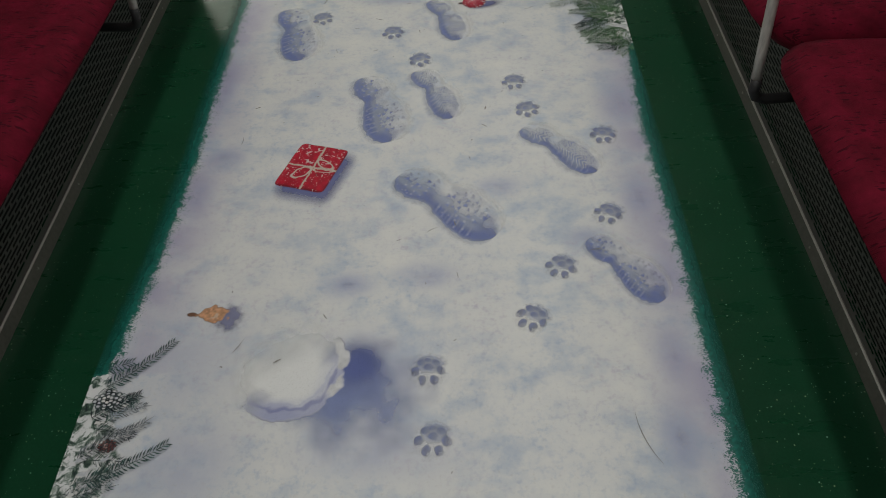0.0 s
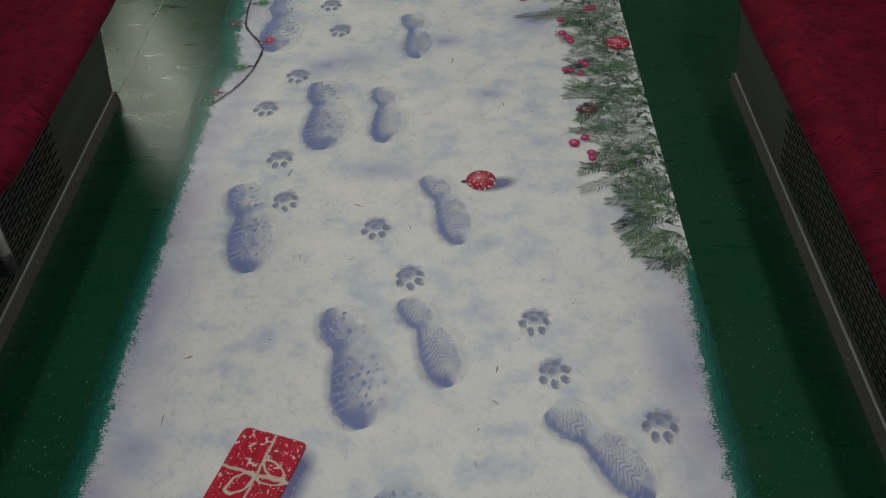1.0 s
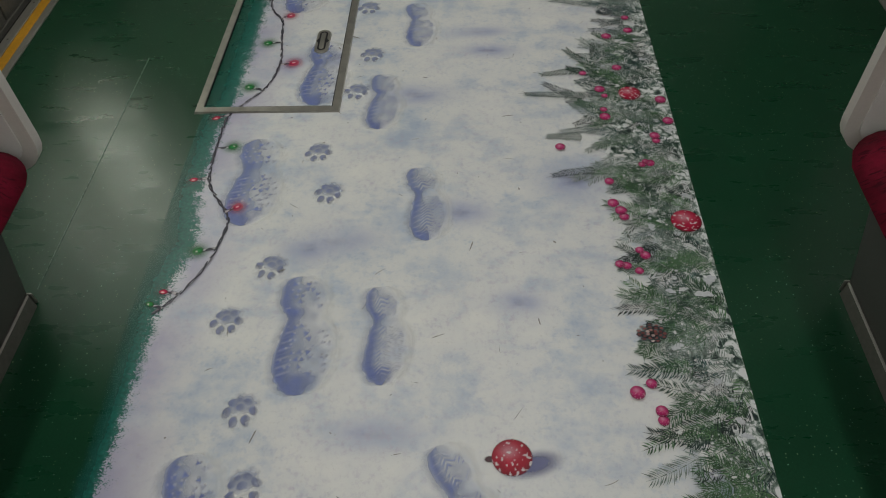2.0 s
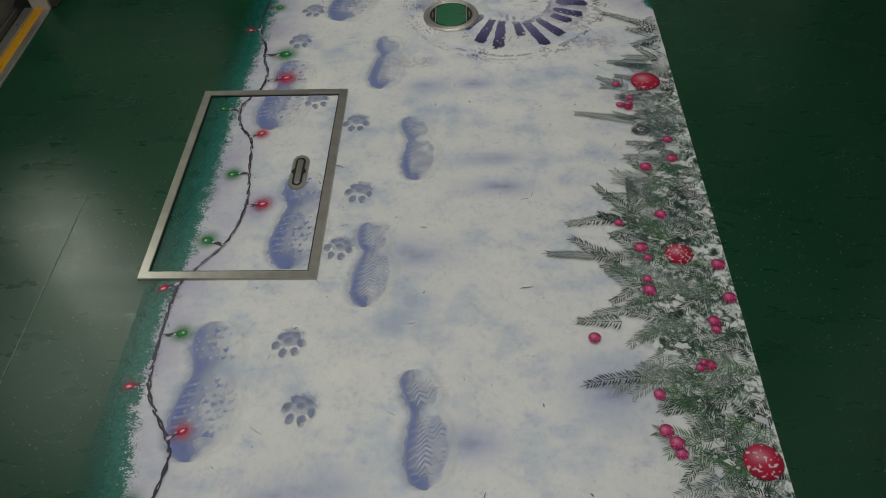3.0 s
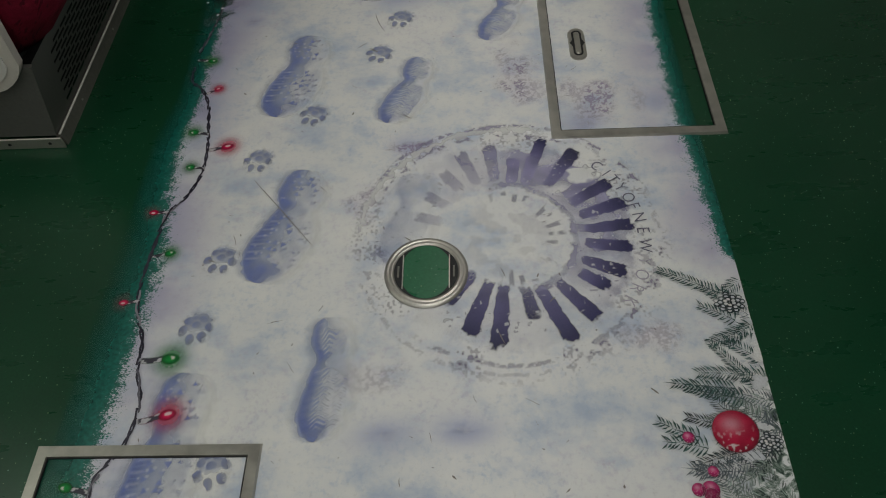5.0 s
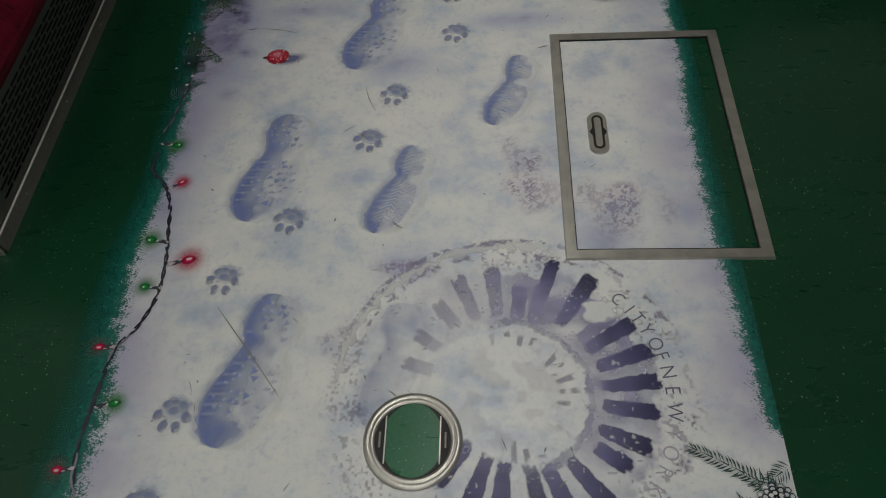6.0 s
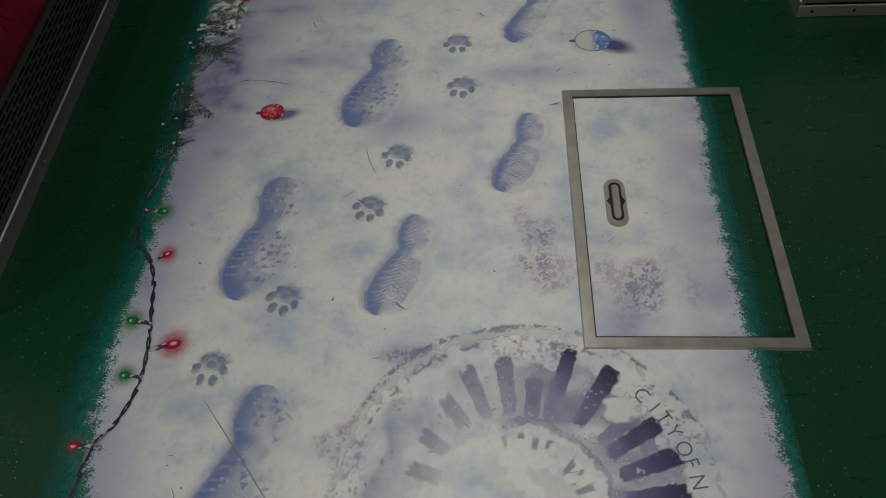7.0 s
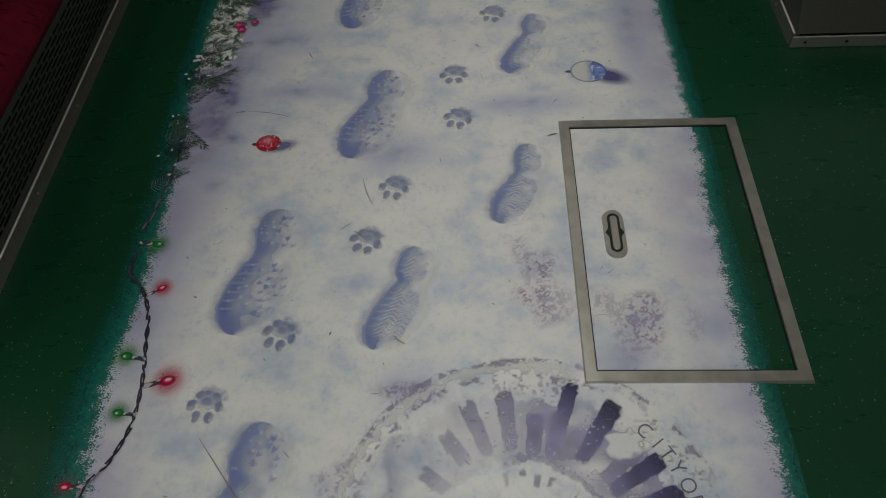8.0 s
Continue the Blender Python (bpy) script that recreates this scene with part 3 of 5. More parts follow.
fir = np.maximum(fir, np.clip((-0.655 + 0.35 * np.clip(0.80 - YY, 0, 0.2) - XX) / 0.06 + 0.3, 0, 1) * (YY < 0.82))
fir = np.maximum(fir, np.clip((-0.55 - XX) / 0.05 + 0.4, 0, 1) * np.clip((YY - 5.40) / 0.1, 0, 1) * (YY < 6.4))
edge = np.where((YY < 0.78) & (XX < 0), np.maximum(edge, 0.05 + XX + 0.695), edge)
# the turquoise dies away sooner where the border is narrow
edge = np.where(edge < 0, edge * np.where(XX > 0, 2.2, np.interp(YY, [2.2, 2.6, 4.3, 4.8], [2.1, 1.0, 1.0, 1.6])), edge)
stain = np.zeros_like(XX)
for hx, hy, rx, ry, *depth in HOLLOWS:
    stain = np.maximum(stain, (depth[0] if depth else 0.85) * np.exp(-(((XX - hx) / rx) ** 2 + ((YY - hy) / ry) ** 2)))
for key, arr in (("edge", edge), ("fir", fir), ("stain", stain)):
    me.attributes.new(key, "FLOAT", "POINT").data.foreach_set("value", arr.astype(np.float32).ravel())
me.materials.append(SNOW)
graphic = tagged(new("floor_graphic", me), "scuffed vinyl floor graphic of trodden snow with a torn turquoise border", "floor graphic")


def step(x, lo, hi):
    t = np.clip((x - lo) / (hi - lo), 0, 1)
    return t * t * (3 - 2 * t)


def grain(shape, n, seed):
    """Smooth random field between 0 and 1 with cells of about n samples."""
    rng = np.random.default_rng(seed)
    h, w = shape
    g = rng.random((h // n + 3, w // n + 3))
    y, x = np.arange(h) / n, np.arange(w) / n
    yi, xi = y.astype(int), x.astype(int)
    fy, fx = (y - yi)[:, None], (x - xi)[None]
    fy, fx = fy * fy * (3 - 2 * fy), fx * fx * (3 - 2 * fx)
    return (g[yi][:, xi] * (1 - fy) * (1 - fx) + g[yi][:, xi + 1] * (1 - fy) * fx + g[yi + 1][:, xi] * fy * (1 - fx) + g[yi + 1][:, xi + 1] * fy * fx)


def art(name, x0, x1, y0, y1, cell, draw):
    """A flat printed motif: draw(X, Y) gives colour and cover over its patch."""
    xs, ys = np.arange(x0, x1 + cell, cell), np.arange(y0, y1 + cell, cell)
    X, Y = np.meshgrid(xs, ys)
    rgba = np.clip(draw(X, Y), 0, 1)
    n, m = X.shape
    i = np.arange(n * m).reshape(n, m)
    q = np.stack([i[:-1, :-1], i[:-1, 1:], i[1:, 1:], i[1:, :-1]], -1).reshape(-1, 4)
    a = rgba[..., 3].ravel()
    q = q[a[q].max(1) > 0.01]
    used, inv = np.unique(q, return_inverse=True)
    mesh = bpy.data.meshes.new(name)
    mesh.from_pydata(np.stack([X.ravel()[used], Y.ravel()[used], np.zeros(len(used))], -1).tolist(), [], inv.reshape(-1, 4).tolist())
    mesh.attributes.new("ink", "FLOAT_COLOR", "POINT").data.foreach_set("color", rgba.reshape(-1, 4)[used].astype(np.float32).ravel())
    mesh.materials.append(INK)
    return mesh


def place(name, mesh, x, y, z, turn=0.0, scale=1.0, label=""):
    ob = new(name, mesh)
    ob.parent = graphic
    ob.location, ob.rotation_euler, ob.scale = (x, y, z), (0, 0, turn), (scale, scale, 1)
    return tagged(ob, label)


def over(under, colour, cover):
    """Lay a colour over an artwork."""
    c = np.asarray(colour, float)
    c = np.broadcast_to(c, under.shape[:2] + (3,)) if c.ndim == 1 else c
    a, k = under[..., 3:4], cover[..., None]
    out_a = k + a * (1 - k)
    rgb = (c * k + under[..., :3] * a * (1 - k)) / np.maximum(out_a, 1e-6)
    return np.concatenate([rgb, out_a], -1)


def blank(X, colour=(0.5, 0.5, 0.6)):
    return np.concatenate([np.broadcast_to(np.array(colour), X.shape + (3,)), np.zeros(X.shape + (1,))], -1).copy()


DEEP, PALE, LIT = np.array((0.085, 0.122, 0.35)), np.array((0.38, 0.435, 0.605)), np.array((0.88, 0.88, 0.86))


def sole(length, width, waist, heel, lugs, seed, faint=1.0):
    """A track in snow, heel at y = 0 and toe at y = -length: deep left rim and toe, pale pressed middle, lugs or chevrons."""
    def draw(X, Y):
        u = -Y / length
        rag = (grain(X.shape, 6, seed) - 0.5) * 0.006
        # heel and forefoot run into each other through a soft waist
        hu, su = (u - 0.175) / 0.19, (u - 0.69) / 0.325
        wh = heel / 2 * np.sqrt(np.clip(1 - np.abs(hu) ** 2.4, 0, None))
        ws = width / 2 * np.sqrt(np.clip(1 - np.abs(su) ** 2.3, 0, None))
        wn = waist / 2 * step(u, 0.05, 0.22) * step(u, 0.66, 0.45)
        w = (wh ** 5 + ws ** 5 + wn ** 5) ** 0.2 + rag
        v = X - 0.012 * np.sin(u * 3.0) + 0.006 * step(u, 0.5, 0.8)
        inside = w - np.abs(v)
        ok = w > 0.006
        side = np.clip((v + w) / np.maximum(2 * w, 1e-3), 0, 1)
        blotch, speck, broad = grain(X.shape, 11, seed + 5), grain(X.shape, 3, seed + 6), grain(X.shape, 24, seed + 7)
        out = blank(X, PALE)
        # soft blue haze round the left, a lit ridge of snow round the right
        out = over(out, PALE * 1.05, 0.42 * step(inside, -0.022, 0.004) * step(-v, -0.015, 0.03) * ok)
        out = over(out, LIT, 0.30 * step(-inside, 0.022, 0.002) * step(-inside, -0.010, 0.006) * step(v, 0.0, 0.03) * ok)
        body = step(inside, -0.003, 0.009) * ok
        wash = np.clip((0.56 if lugs else 0.40) * (1.04 - 0.92 * side) + 0.35 * (blotch - 0.5) + 0.25 * (broad - 0.5), 0.05, 0.85)
        out = over(out, PALE * (0.86 + 0.28 * blotch[..., None]), body * wash)
        # the wall of the print in shade: left rim, toe, and the step behind the heel
        rim = step(side + 0.10 * (broad - 0.5), 0.36 if lugs else 0.30, 0.03)
        toe = step(u + 0.05 * (blotch - .5), 0.80, 0.93) * step(side, 1.0, 0.35)
        ledge = step(np.abs(u - 0.33), 0.065, 0.01) * step(side, 0.75, 0.15)
        shade = np.clip(0.80 * rim + 0.72 * toe + 0.55 * ledge, 0, 0.90) * (0.62 + 0.40 * blotch) * (0.85 + 0.3 * speck)
        out = over(out, DEEP * 1.30 + 0.03, body * np.clip(shade, 0, 0.76))
        core = step(inside, 0.004, 0.011) * ok
        rng = np.random.default_rng(seed)
        if lugs:
            # rows of small wedges, each with a lit side
            for row in range(15):
                for col in range(-3, 5):
                    cu, cx = 0.06 + row * 0.056 + rng.uniform(-.010, .010), (col + 0.5 * (row % 2)) * 0.0165 + rng.uniform(-.004, .004)
                    if rng.random() < 0.30 or 0.31 < cu < 0.45 or cu > 0.86:
                        continue
                    cy, r, tw = -cu * length, rng.uniform(0.0026, 0.0044), rng.uniform(-0.9, 0.9)
                    p, q = (v - cx) * math.cos(tw) + (Y - cy) * math.sin(tw), -(v - cx) * math.sin(tw) + (Y - cy) * math.cos(tw)
                    near = core * step(np.maximum(np.abs(p) * 0.8, np.abs(q) + 0.6 * p), r + 0.0022, r - 0.0020)
                    out = over(out, LIT, core * step(np.hypot(p - r * 1.2, q - r), r * 1.2, r * 0.4) * 0.30)
                    out = over(out, DEEP * 1.55, near * rng.uniform(0.30, 0.68) * (0.55 if cx > 0.022 else 1.0))
            # notches bitten into the left wall
            for k in range(6):
                cu = 0.46 + 0.068 * k + rng.uniform(-0.008, 0.008)
                d = np.abs(-Y - cu * length + 0.25 * v + 0.005 * (blotch - 0.5))
                out = over(out, LIT, core * step(side, 0.34, 0.20) * step(d, 0.0040, 0.0008) * 0.14)
                out = over(out, DEEP, core * step(side, 0.30, 0.16) * step(np.abs(d - 0.0065), 0.0040, 0.0012) * 0.36)
        else:
            # wavy zigzag tread pressed into the middle
            zig = np.abs(((v + 0.004) / 0.029) % 1 - 0.5) * 0.029
            phase = (-Y + 0.85 * zig + 0.25 * v + 0.0065 * (blotch - 0.5) + 0.010 * (broad - 0.5)) / 0.0102
            tri = np.abs(phase % 1 - 0.5) * 2
            zone = core * step(np.abs(u - 0.375), 0.03, 0.07) * step(side, 0.22, 0.36) * step(side, 1.0, 0.90) * step(np.abs(u - 0.50), 0.44, 0.36)
            zone = zone * np.clip(0.38 + 0.8 * broad + 0.8 * (speck - 0.5), 0, 1)
            out = over(out, LIT, zone * step(tri, 0.50, 0.15) * 0.55)
            out = over(out, DEEP * 1.5, zone * step(tri, 0.66, 0.92) * (0.48 + 0.45 * blotch))
            # scalloped lugs down the shaded wall
            comb = np.abs(((-Y + 0.30 * v + 0.006 * (blotch - 0.5)) / 0.0165) % 1 - 0.5) * 2
            band = core * step(side, 0.34, 0.24) * step(side, 0.04, 0.14) * step(np.abs(u - 0.375), 0.04, 0.08)
            out = over(out, LIT, band * step(comb, 0.24, 0.08) * 0.30 * broad)
            out = over(out, DEEP, band * step(comb, 0.55, 0.90) * 0.40 * blotch)
        out[..., 3] *= faint
        return out
    m = 0.028
    return art("track", -width / 2 - m, width / 2 + m, -length - m, m, 0.0018, draw)


BOOTS = [sole(0.300, 0.126, 0.082, 0.098, True, k) for k in (3, 11, 44, 58)]
SHOES = [sole(0.242, 0.090, 0.054, 0.071, False, k) for k in (7, 23, 49, 63)]
FAINT_SHOE = sole(0.242, 0.098, 0.056, 0.075, False, 31, 0.42)

# heel and toe of each track
BOOT_STEPS = [(0.365, 1.118, 0.496, 0.944), (-0.086, 1.351, 0.151, 1.138), (-0.209, 1.771, -0.117, 1.489), (-0.489, 2.163, -0.411, 1.880), (-0.334, 2.591, -0.295, 2.298), (-0.514, 3.062, -0.497, 2.755),
              (-0.393, 3.514, -0.379, 3.211), (-0.482, 3.986, -0.505, 3.686), (-0.311, 4.495, -0.376, 4.194), (-0.352, 4.981, -0.407, 4.680), (-0.145, 5.424, -0.218, 5.134), (-0.230, 5.894, -0.254, 5.602)]
SHOE_STEPS = [(0.238, 1.521, 0.410, 1.350), (-0.056, 1.795, 0.048, 1.579), (-0.014, 2.187, 0.073, 1.958), (-0.157, 2.562, -0.129, 2.321), (-0.087, 2.946, -0.050, 2.705), (-0.208, 3.344, -0.197, 3.105),
              (-0.129, 3.727, -0.102, 3.490), (-0.220, 4.103, -0.220, 3.854), (-0.063, 4.476, -0.097, 4.228), (-0.060, 4.878, -0.131, 4.646), (0.187, 5.164, 0.116, 4.941), (0.226, 5.636, 0.151, 5.409)]
for kind, meshes, steps, length, label in (("boot_print", BOOTS, BOOT_STEPS, 0.300, "blue-grey printed boot track with lugs"), ("shoe_print", SHOES, SHOE_STEPS, 0.242, "blue-grey printed shoe track with chevron tread")):
    for k, (hx, hy, tx, ty) in enumerate(steps):
        d = math.hypot(tx - hx, ty - hy)
        place(kind, FAINT_SHOE if kind == "shoe_print" and k == 8 else meshes[k % 4], hx, hy, 0.0022, math.atan2(tx - hx, hy - ty), min(1.04, max(0.74, d / length)), label)


def paw(seed):
    """A dog's paw: pad above, four toes towards -y."""
    def draw(X, Y):
        out = blank(X, PALE)
        wob = (grain(X.shape, 5, seed) - 0.5) * 0.9
        halo = np.hypot(X / 0.041, (Y + 0.002) / 0.043)
        out = over(out, LIT, step(halo + 0.3 * wob, 1.05, 0.45) * 0.28)
        out = over(out, PALE, step(np.hypot((X - 0.006) / 0.030, (Y - 0.016) / 0.022) + wob * 0.3, 1.2, 0.6) * 0.45)
        rng = np.random.default_rng(seed)
        tone = grain(X.shape, 7, seed + 1)[..., None]
        for cx, cy, rx, ry, a in ((0.001, 0.008, 0.011, 0.0095, 0), (-0.0135, 0.019, 0.0115, 0.0090, 0.7), (0.0155, 0.018, 0.0115, 0.0095, -0.7), (0.001, 0.024, 0.0085, 0.0065, 0), (-0.026, -0.002, 0.0098, 0.0135, -0.35), (0.027, -0.002, 0.0098, 0.0135, 0.35), (-0.0115, -0.023, 0.0096, 0.0140, -0.1), (0.0125, -0.023, 0.0096, 0.0140, 0.1)):
            c, s = math.cos(a + rng.uniform(-.15, .15)), math.sin(a)
            u, v = (X - cx) * c + (Y - cy) * s, -(X - cx) * s + (Y - cy) * c
            d = np.hypot(u / (rx * rng.uniform(.84, 1.0)), v / (ry * rng.uniform(.84, 1.0))) + wob * 0.35
            dark = step(d, 1.02, 0.74) * (0.38 + 0.44 * step(-u / rx + v / ry, -1, 1)) * (0.7 + 0.5 * tone[..., 0])
            out = over(out, np.array((0.155, 0.185, 0.345)) * (0.85 + 0.5 * tone), dark)
        return out
    return art("paw", -0.05, 0.05, -0.05, 0.05, 0.0016, draw)


PAWS = [paw(2), paw(5), paw(9)]
PAW_SPOTS = [(0.003, 0.622), (-0.008, 0.774), (0.212, 0.899), (0.287, 1.037), (0.416, 1.197), (0.443, 1.484), (0.252, 1.601), (0.222, 1.728), (-0.05, 1.854), (-0.138, 2.005),
             (-0.37, 2.102), (-0.408, 2.259), (-0.481, 2.472), (-0.412, 2.622), (-0.308, 2.859), (-0.353, 3.01), (-0.278, 3.267), (-0.248, 3.445), (-0.28, 3.705), (-0.399, 3.803)]
PAW_SPOTS += [(-0.487, 4.087), (-0.469, 4.251), (-0.433, 4.533), (-0.319, 4.679), (-0.17, 4.899), (-0.12, 5.043), (0.019, 5.255), (0.007, 5.408), (0.107, 5.646)]
for k, (px, py) in enumerate(PAW_SPOTS):
    nx_, ny_ = PAW_SPOTS[max(0, k - 1)]
    turn = 0.5 * math.atan2(nx_ - px, py - ny_) if k else 0.0
    place("paw_print", PAWS[k % 3], px, py, 0.0025, turn, 1.0, "small blue-grey printed paw track")


def gift(X, Y):
    """A red parcel with white stars, cream twine and bow, and its soft blue shadow."""
    a, b, o = np.array((0.130, -0.037)), np.array((-0.055, -0.157)), np.array((-0.357, 1.489))
    det = a[0] * b[1] - a[1] * b[0]
    x, y = X + GIFT_AT[0] - o[0], Y + GIFT_AT[1] - o[1]
    u, v = (x * b[1] - y * b[0]) / det, (a[0] * y - a[1] * x) / det
    out = blank(X, (0.3, 0.32, 0.5))
    sh = np.hypot(np.clip(np.abs(u - 0.66) - 0.36, 0, None), np.clip(np.abs(v - 0.66) - 0.36, 0, None))
    out = over(out, (0.15, 0.17, 0.40), step(sh, 0.34, -0.05) * step(u + v, 0.5, 1.1) * 0.85)
    d = (np.abs(u - 0.5) ** 12 + np.abs(v - 0.5) ** 12) ** (1 / 12) + 0.010 * (grain(X.shape, 14, 19) - 0.5)
    ins = step(d, 0.508, 0.492)
    tone = grain(X.shape, 9, 4)[..., None]
    out = over(out, np.array((0.52, 0.003, 0.028)) * (0.75 + 0.5 * tone), ins)
    # the folded side faces towards the shadow
    out = over(out, (0.16, 0.001, 0.012), ins * np.maximum(step(u, 0.955, 0.985), step(v, 0.945, 0.98)) * 0.85)
    out = over(out, (0.72, 0.06, 0.10), ins * step(np.abs(u - 0.05) + 0.15 * tone[..., 0], 0.12, 0.03) * 0.5)
    flakes = step(grain(X.shape, 4, 8), 0.72, 0.84) * step(grain(X.shape, 16, 6), 0.42, 0.58) * step(v, 0.80, 0.62)
    out = over(out, (0.80, 0.70, 0.66), ins * np.maximum(flakes, step(grain(X.shape, 3, 18), 0.86, 0.92)) * 0.85)
    for c in (u - 0.52 - 0.03 * (v - .5), v - 0.50):
        out = over(out, (0.62, 0.53, 0.44), ins * step(np.abs(c + 0.02 * (tone[..., 0] - .5)), 0.026, 0.010))
    for cu, cv, ru, rv, t in ((0.36, 0.64, 0.17, 0.10, 0.7), (0.72, 0.40, 0.20, 0.07, -0.35), (0.75, 0.52, 0.20, 0.05, 0.1)):
        p, q = (u - cu) * math.cos(t) - (v - cv) * math.sin(t), (u - cu) * math.sin(t) + (v - cv) * math.cos(t)
        out = over(out, (0.66, 0.58, 0.50), step(np.abs(np.hypot(p / ru, q / rv) - 1 + 0.2 * (tone[..., 0] - .5)), 0.20, 0.07) * ins)
    return out


GIFT_AT = (-0.317, 1.392)
place("gift_print", art("gift", -0.16, 0.17, -0.19, 0.14, 0.0012, gift), *GIFT_AT, 0.0026, label="printed red gift parcel with cream twine bow")


def bauble(r, colour, squash, snowy, shadow, seed):
    def draw(X, Y):
        out = blank(X, (0.3, 0.32, 0.5))
        if shadow:
            t = 0.25
            p, q = (X - 1.0 * r) * math.cos(t) - (Y + 0.35 * r) * -math.sin(t), (X - 1.0 * r) * -math.sin(t) + (Y + 0.35 * r) * math.cos(t)
            out = over(out, (0.16, 0.17, 0.36), step(np.hypot(p / (1.7 * r), q / (0.75 * r)), 1.1, 0.25) * 0.75)
            out = over(out, (0.10, 0.05, 0.06), step(np.hypot((X + 1.08 * r) / 1.6, Y + 0.1 * r), 0.2 * r, 0.12 * r))
        d = np.hypot(X / r, Y / (r * squash))
        body = step(d, 1.02, 0.96)
        hl = np.exp(-(((X + 0.15 * r) / (0.42 * r)) ** 2 + ((Y - 0.32 * r * squash) / (0.34 * r)) ** 2))
        shade = np.clip(1.05 - 0.55 * d ** 3 - 0.15 * (X - Y) / r, 0.25, 1.2)[..., None]
        tone = grain(X.shape, 8, seed)[..., None]
        out = over(out, np.array(colour) * shade * (0.8 + 0.4 * tone), body)
        out = over(out, np.array(colour) * 0.4 + np.array((0.45, 0.36, 0.40)), body * hl * 0.70)
        sp = grain(X.shape, 3, seed + 1)
        low = step(-Y / r, -0.4, 0.8) if snowy < 1 else np.ones_like(X)
        out = over(out, (0.80, 0.76, 0.76), body * step(sp, 0.72, 0.82) * low * 0.85 * min(snowy, 1))
        return out
    e = 3.0 * r if shadow else 1.1 * r
    return art("bauble", -1.5 * r, e, -1.5 * r, 1.3 * r, r / 24, draw)


RED_INK, BLUE_INK = (0.52, 0.003, 0.050), (0.16, 0.25, 0.55)
place("bauble_print", bauble(0.038, (0.46, 0.004, 0.03), 0.96, 1.0, True, 3), 0.120, 2.166, 0.0028, label="printed red bauble dusted with snow, casting a blue shadow")
place("bauble_print", bauble(0.029, (0.55, 0.004, 0.03), 0.92, 1.0, True, 8), -0.422, 5.184, 0.0028, label="small printed red bauble dusted with snow")


def bauble_blue_base(X, Y):
    r = 0.041
    out = blank(X, (0.3, 0.32, 0.5))
    p, q = X - 1.15 * r, Y + 0.45 * r + 0.25 * (X - 1.15 * r)
    out = over(out, (0.10, 0.09, 0.28), step(np.hypot(p / (1.5 * r), q / (0.85 * r)), 1.1, 0.2) * 0.85)
    out = over(out, (0.1, 0.1, 0.14), step(np.hypot((X + 1.15 * r) / 2.2, Y), 0.13 * r, 0.08 * r))
    d = np.hypot(X / (1.06 * r), Y / (0.95 * r))
    body = step(d, 1.02, 0.96)
    t = step(X / r, -0.25, 0.35)[..., None]
    g = grain(X.shape, 5, 31)[..., None]
    out = over(out, np.array((0.70, 0.70, 0.66)) * (1 - t) + np.array(BLUE_INK) * t * (0.6 + 0.8 * g), body)
    out = over(out, (0.08, 0.11, 0.32), body * step(d, 0.86, 1.0) * 0.75)
    return over(out, (0.75, 0.78, 0.82), body * step(grain(X.shape, 4, 33), 0.70, 0.82) * t[..., 0] * 0.8)


place("bauble_print", art("bauble", -0.06, 0.125, -0.07, 0.055, 0.0016, bauble_blue_base), 0.338, 5.408, 0.0028, label="printed blue and clear glass bauble casting a violet shadow")


def snowball(X, Y):
    out = blank(X, LIT * 0.93)
    g, f, k = grain(X.shape, 22, 41), grain(X.shape, 4, 42), grain(X.shape, 9, 43)
    th = np.arctan2(Y, X)
    # shadow cast to the right and towards the near side
    wide = np.hypot((X - 0.14) / 0.19, (Y + 0.070) / 0.13) + 0.40 * (g - 0.5) + 0.15 * (k - .5)
    out = over(out, (0.27, 0.33, 0.60), step(wide + 0.12 * (k - 0.5), 1.15, -0.10) * 0.85)
    out = over(out, (0.105, 0.14, 0.40), step(np.hypot((X - 0.150) / 0.065, (Y + 0.005) / 0.075) + 0.5 * (g - .5) + 0.2 * (k - .5), 1.25, 0.0) * 0.85)
    r = 0.120 + 0.014 * (k - 0.5) + 0.008 * (f - 0.5)
    d = np.hypot(X * 0.98, Y * 0.95) / r
    body = step(d, 1.03, 0.97)
    low = step(np.cos(th + 0.95), 0.05, 0.75)
    out = over(out, LIT * 1.10, body * np.maximum(step(d, 1.02, 0.45) * step(Y / r - 0.6 * X / r, 1.1, -0.2), low) * 0.95)
    # shaded underside, folded twice
    out = over(out, (0.33, 0.36, 0.60), body * low * step(d + 0.35 * (g - .5), 0.50, 0.95) * 0.80)
    out = over(out, (0.21, 0.23, 0.48), body * low * step(np.abs(d + 0.12 * (g - .5) - 0.84), 0.06, 0.015) * 0.65)
    out = over(out, (0.46, 0.49, 0.66), body * low * step(np.abs(d + 0.12 * (g - .5) - 0.74), 0.04, 0.01) * 0.35)
    # crumbling crust on the far right rim
    crust = body * step(d + 0.10 * (k - .5), 0.84, 0.89) * step(np.abs(th + 0.05), 0.72, 0.50) * step(k, 0.18, 0.34)
    return over(out, np.array((0.80, 0.80, 0.80)) * (0.82 + 0.30 * f[..., None]), crust * 0.95)


place("snowball_print", art("snowball", -0.17, 0.36, -0.22, 0.16, 0.0025, snowball), -0.299, 0.792, 0.0024, label="printed lump of snow with a crumbling crust and blue shadow")


